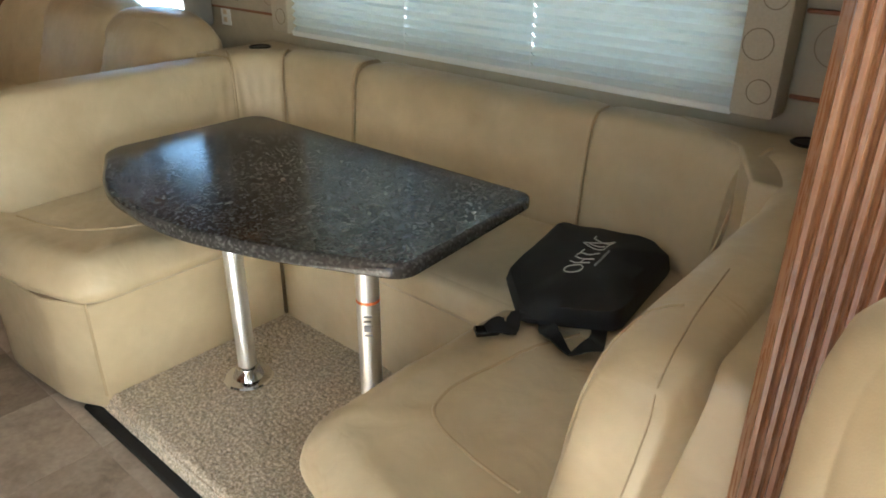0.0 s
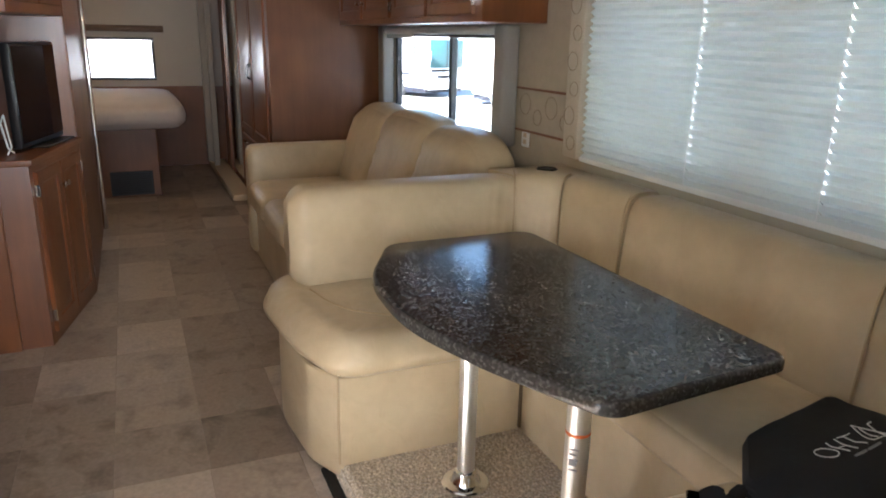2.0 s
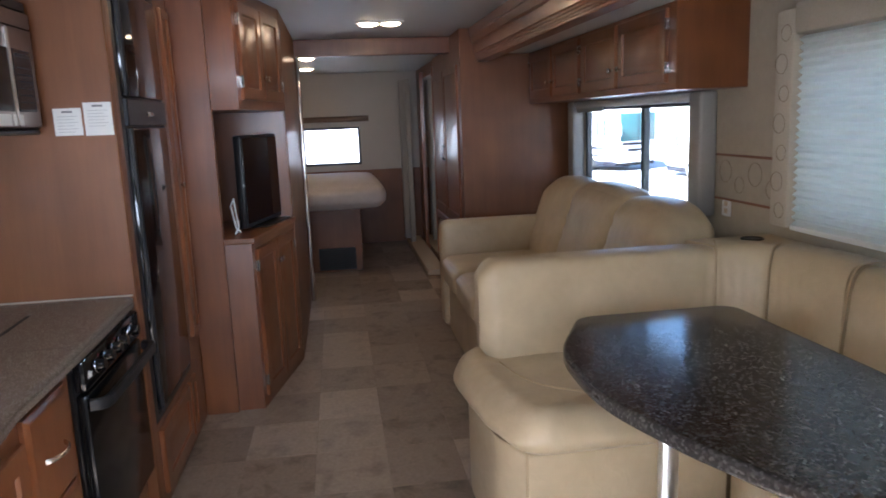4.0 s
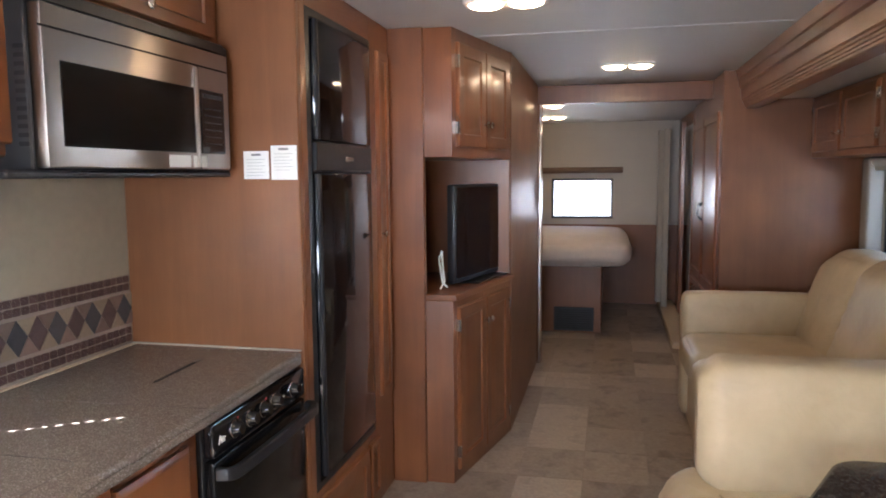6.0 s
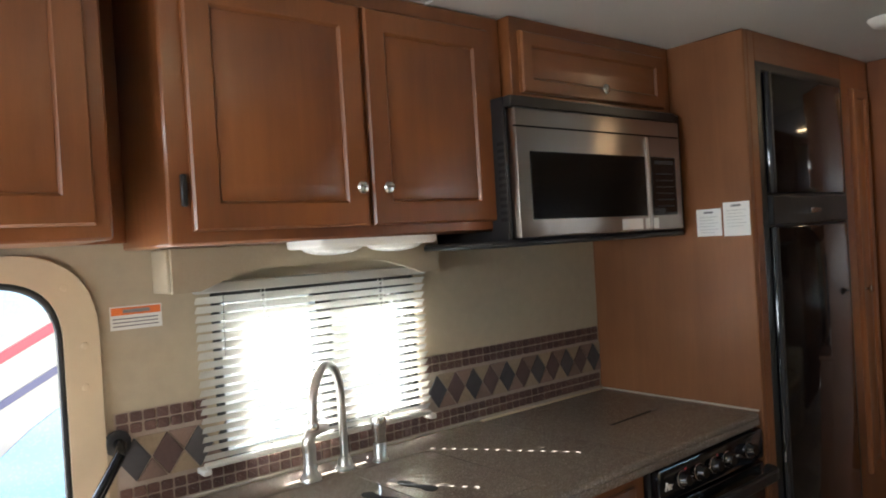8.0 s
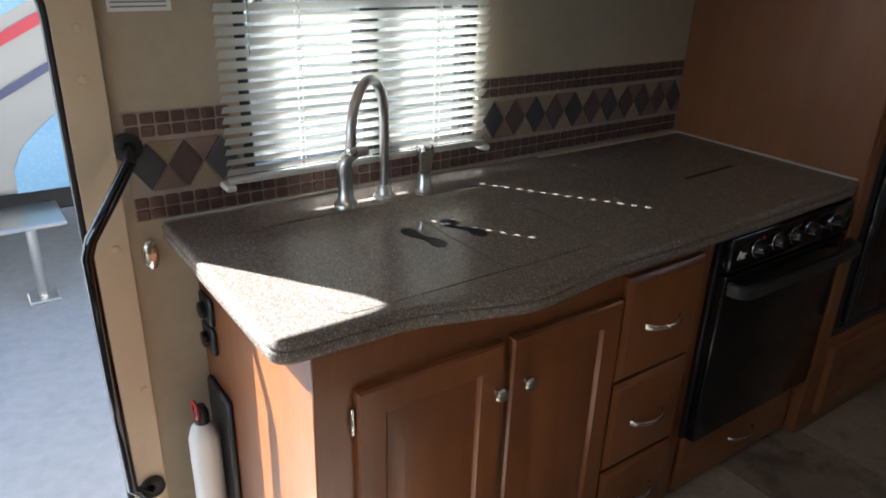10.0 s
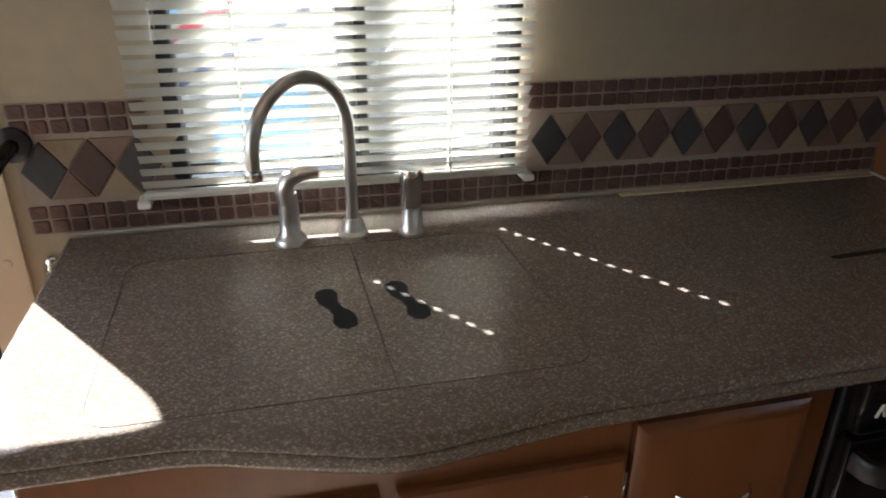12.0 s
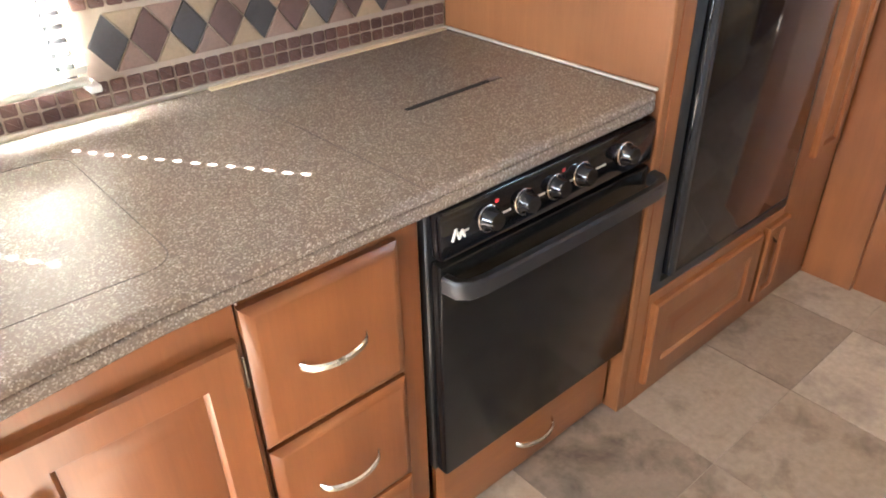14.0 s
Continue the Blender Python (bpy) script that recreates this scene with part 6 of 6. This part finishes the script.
def motorhome(at, yaw, label, paint=None):
    """A parked coach, its nose along +x before it is turned."""
    mh = thing("parked_motorhome", at, label, "motorhome")
    m = Matrix.Translation(at) @ Matrix.Rotation(radians(yaw), 4, "Z")
    paint = paint or M_COACH
    part("body", turned(box(-9, 0, -1.2, 1.2, 0.4, 2.66, 0.16, 4), m), paint, mh)
    part("skirt", turned(box(-8.9, -0.15, -1.15, 1.15, 0.22, 0.41, 0.02), m), M_SWOOSH, mh)
    ws = part("windshield", turned(box(-0.35, 0.012, -1.06, 1.06, 1.22, 2.42, 0.05, 2), m), M_WINDSHIELD, mh)
    part("divider", turned(box(-0.02, 0.03, -0.02, 0.02, 1.24, 2.40, 0.005), m), M_SWOOSH, ws)
    part("bumper", turned(box(-0.3, 0.12, -1.15, 1.15, 0.36, 0.78, 0.08, 3), m), paint, mh)
    part("grille", turned(box(-0.02, 0.02, -0.6, 0.6, 0.82, 0.93, 0.01), m), M_SWOOSH, mh)
    part("front_band", turned(box(-0.02, 0.016, -0.95, 0.75, 1.08, 1.19, 0.01), m), M_SWOOSH, mh)
    for s in (-1, 1):
        part("headlight", turned(box(-0.1, 0.06, s * 0.92 - 0.16, s * 0.92 + 0.16, 0.82, 1.0, 0.04, 2), m), M_CHROME, mh)
        arm = part("mirror", turned(box(0.05, 0.22, s * 1.25 - 0.1, s * 1.25 + 0.1, 1.5, 1.95, 0.05, 2), m), paint, mh)
        part("mirror_arm", turned(box(-0.15, 0.1, s * 1.18 - 0.03, s * 1.18 + 0.03, 1.9, 1.98, 0.02), m), paint, arm)
        for x in (-1.75, -6.6):
            w = part("wheel", turned(lathe([(0.3, 0), (0.4, 0.02), (0.42, 0.12), (0.4, 0.26), (0.3, 0.28)], (0, 0, 0), 20), m @ Matrix.Translation((x, s * 1.09 + 0.14, 0.42)) @ Matrix.Rotation(radians(90), 4, "X")), M_RUBBER, mh)
            part("rim", turned(lathe([(0.28, 0), (0.26, 0.03), (0.08, 0.05)], (0, 0, 0), 16), m @ Matrix.Translation((x, s * 1.24, 0.42)) @ Matrix.Rotation(radians(-90 * s), 4, "X")), M_STEEL, w)
        for x, half in ((-0.75, 0.12), (-1.15, 0.1), (-2.4, 0.5), (-4.4, 0.5), (-6.6, 0.5)):
            part("side_window", turned(box(x - half, x + half, s * 1.2 - 0.01, s * 1.2 + 0.012, 1.5, 2.15, 0.01), m), M_WINDSHIELD, mh)
        for z, rise, thick in ((0.95, 0.5, 0.12), (0.62, 0.75, 0.09)):
            band = bmesh.new()
            sweep_pts = [(-0.3 - 0.55 * k, z + rise * (k / 12) ** 1.4, thick * math.sin(math.pi * (k + 0.6) / 13.2)) for k in range(13)]
            lo = [[band.verts.new(m @ Vector((x, s * (1.2 + o), zz + q))) for q, o in ((-h, 0.0), (h, 0.0), (h, 0.012), (-h, 0.012))] for x, zz, h in sweep_pts]
            for p, q in zip(lo, lo[1:]):
                for j in range(4):
                    band.faces.new((p[j - 1], p[j], q[j], q[j - 1]))
            band.faces.new(lo[0]), band.faces.new(lo[-1][::-1])
            part("side_swoosh", band, M_SWOOSH, mh, smooth=False)
    return mh


motorhome((-29.3, 14.0, -0.95), 24, "white motorhome with large teal windshield and dark swooping side stripes")
motorhome((-33.5, 21.0, -0.95), -25, "slate-blue motorhome parked in the far row", plain("slate_blue_gelcoat", (0.10, 0.14, 0.18), 0.3, coat=0.3))

small = thing("camping_trailer", (-24.9, 14.9, -0.95), "small white rounded camping trailer parked in the sun", "trailer")
part("body", box(-26.8, -22.9, 13.85, 15.9, -0.66, 1.12, 0.34, 5), M_COACH, small)
part("chassis", box(-26.6, -22.7, 14.0, 15.7, -0.78, -0.64, 0.02), M_SWOOSH, small)
for x in (-25.45, -23.75):
    sw = part("window", box(x - 0.15, x + 0.15, 13.835, 13.86, 0.14, 0.6, 0.01, 2), M_STEEL, small)
    part("pane", box(x - 0.12, x + 0.12, 13.828, 13.84, 0.17, 0.57, 0.005), M_WINDSHIELD, sw)
for x in (-24.5, -23.9):
    w = part("wheel", turned(lathe([(0.2, 0), (0.28, 0.02), (0.3, 0.1), (0.28, 0.18), (0.2, 0.2)], (0, 0, 0), 20), Matrix.Translation((x, 14.03, -0.65)) @ Matrix.Rotation(radians(90), 4, "X")), M_RUBBER, small)
    part("rim", turned(lathe([(0.18, 0), (0.16, 0.02), (0.06, 0.03)], (0, 0, 0), 16), Matrix.Translation((x, 13.83, -0.65)) @ Matrix.Rotation(radians(90), 4, "X")), M_STEEL, w)

# ---------------------------------------------------------------- pieces of the setting, last
# mosaic and diamond backsplash
splash = thing("backsplash", (-2.2, 0, 0.924), "brown mosaic backsplash with a band of slate diamonds", "backsplash", kind="structure")
M_SPGROUT = plain("pale_grout", (0.36, 0.29, 0.235), 0.8, grain=0.15)
part("grout", box(-1.298, -1.535, 0.0005, 0.0035, 0.924, 1.172, 0), M_SPGROUT, splash)
part("grout", box(-1.535, -2.255, 0.0005, 0.0035, 0.924, 0.986, 0), M_SPGROUT, splash)
part("grout", box(-2.255, -3.168, 0.0005, 0.0035, 0.924, 1.172, 0), M_SPGROUT, splash)
M_MOSAIC = toned("mosaic_stone", [(0.10, 0.052, 0.042), (0.15, 0.078, 0.06), (0.125, 0.068, 0.056), (0.085, 0.046, 0.04)], 0.42, 30, 0.3, 0.3)
M_TAN = toned("tan_stone", [(0.34, 0.255, 0.165), (0.40, 0.31, 0.21), (0.30, 0.225, 0.15)], 0.5, 22, 0.35, 0.3)
M_PINK = toned("rosy_stone", [(0.22, 0.145, 0.115), (0.26, 0.17, 0.135), (0.19, 0.125, 0.10)], 0.5, 22, 0.35, 0.3)
M_SLATE = toned("slate_stone", [(0.062, 0.058, 0.062), (0.085, 0.08, 0.082), (0.05, 0.046, 0.05)], 0.4, 24, 0.3, 0.3)
M_BROWN = toned("brown_stone", [(0.115, 0.07, 0.062), (0.14, 0.085, 0.072), (0.10, 0.06, 0.055)], 0.42, 24, 0.3, 0.3)


def chip(outline, mat, depth=0.0045):
    """A small stone piece: outline in (along, up), rounded over to the front."""
    bm = slab(outline, 0, depth, 0.0016, 0, 2)
    turned(bm, Matrix(((-1, 0, 0, 0), (0, 0, 1, 0), (0, 1, 0, 0), (0, 0, 0, 1))))
    me = mesh_of(bm, "piece")
    me.materials.append(mat)
    return me


PW, PH = 0.0333, 0.0285
tiles = [chip(rounded([(-0.0143 + random.uniform(-0.0006, 0.0006), -0.0122, 0.004), (0.0143, -0.0122 + random.uniform(-0.0006, 0.0006), 0.004), (0.0143 + random.uniform(-0.0006, 0.0006), 0.0122, 0.004), (-0.0143, 0.0122, 0.004)], 2), M_MOSAIC) for _ in range(4)]
rng = random.Random(4)
for row, z in enumerate((0.9395, 0.968, 1.129, 1.1575)):
    x = -1.316
    while x > -3.16:
        if row < 2 or x > -1.535 + 0.012 or x < -2.262:
            piece("mosaic_tile", rng.choice(tiles), splash, (x + rng.uniform(-0.0006, 0.0006), 0.0028 + rng.uniform(0, 0.0008), z), (0, rng.uniform(-0.02, 0.02), 0))
        x -= PW
DP, DH, DZ = 0.0815, 0.0572, 1.0485
dia = [chip([(-DP / 2 + 0.0015, 0), (0, -DH + 0.002), (DP / 2 - 0.0015, 0), (0, DH - 0.002)], m) for m in (M_SLATE, M_BROWN)]
tri_up = [chip([(-DP / 2 + 0.003, DH - 0.001), (0, 0.0035), (DP / 2 - 0.003, DH - 0.001)], m) for m in (M_TAN, M_PINK)]
tri_dn = [chip([(-DP / 2 + 0.003, -DH + 0.001), (0, -0.0035), (DP / 2 - 0.003, -DH + 0.001)], m) for m in (M_PINK, M_TAN)]
for x0, x1 in ((-1.342, -1.515), (-2.318, -3.14)):
    k, x = 0, x0
    while x > x1:
        piece("diamond_tile", dia[k % 2], splash, (x, 0.0028, DZ))
        if x - DP / 2 > x1 - 0.045:
            piece("triangle_tile", tri_up[k % 2], splash, (x - DP / 2, 0.0028, DZ))
            piece("triangle_tile", tri_dn[k % 2], splash, (x - DP / 2, 0.0028, DZ))
        x -= DP
        k += 1

# vinyl floor tiles
TW, TL = 0.326, 0.392
bmt = slab([(-TL / 2 + 0.0012, -TW / 2 + 0.0012), (TL / 2 - 0.0012, -TW / 2 + 0.0012), (TL / 2 - 0.0012, TW / 2 - 0.0012), (-TL / 2 + 0.0012, TW / 2 - 0.0012)], -0.003, 0.0, 0.0006, 0, 1)
tile_mesh = mesh_of(bmt, "floor_tile", False)
tile_mesh.materials.append(M_VINYL)
for row in range(7):
    y = 0.635 + 0.163 + TW * (row - 1)
    for k in range(28):
        x = -4.0 + TL / 2 + TL * (k - 14)
        if x < -9.4 or (y < 0.6 and x > -4.3) or (x < -5.6 and y < 1.0):
            continue
        if y - TW / 2 < 0.46:
            continue
        piece("floor_tile", tile_mesh, floor, (x, y, 0.0), (0, 0, math.pi * rng.randint(0, 1)))
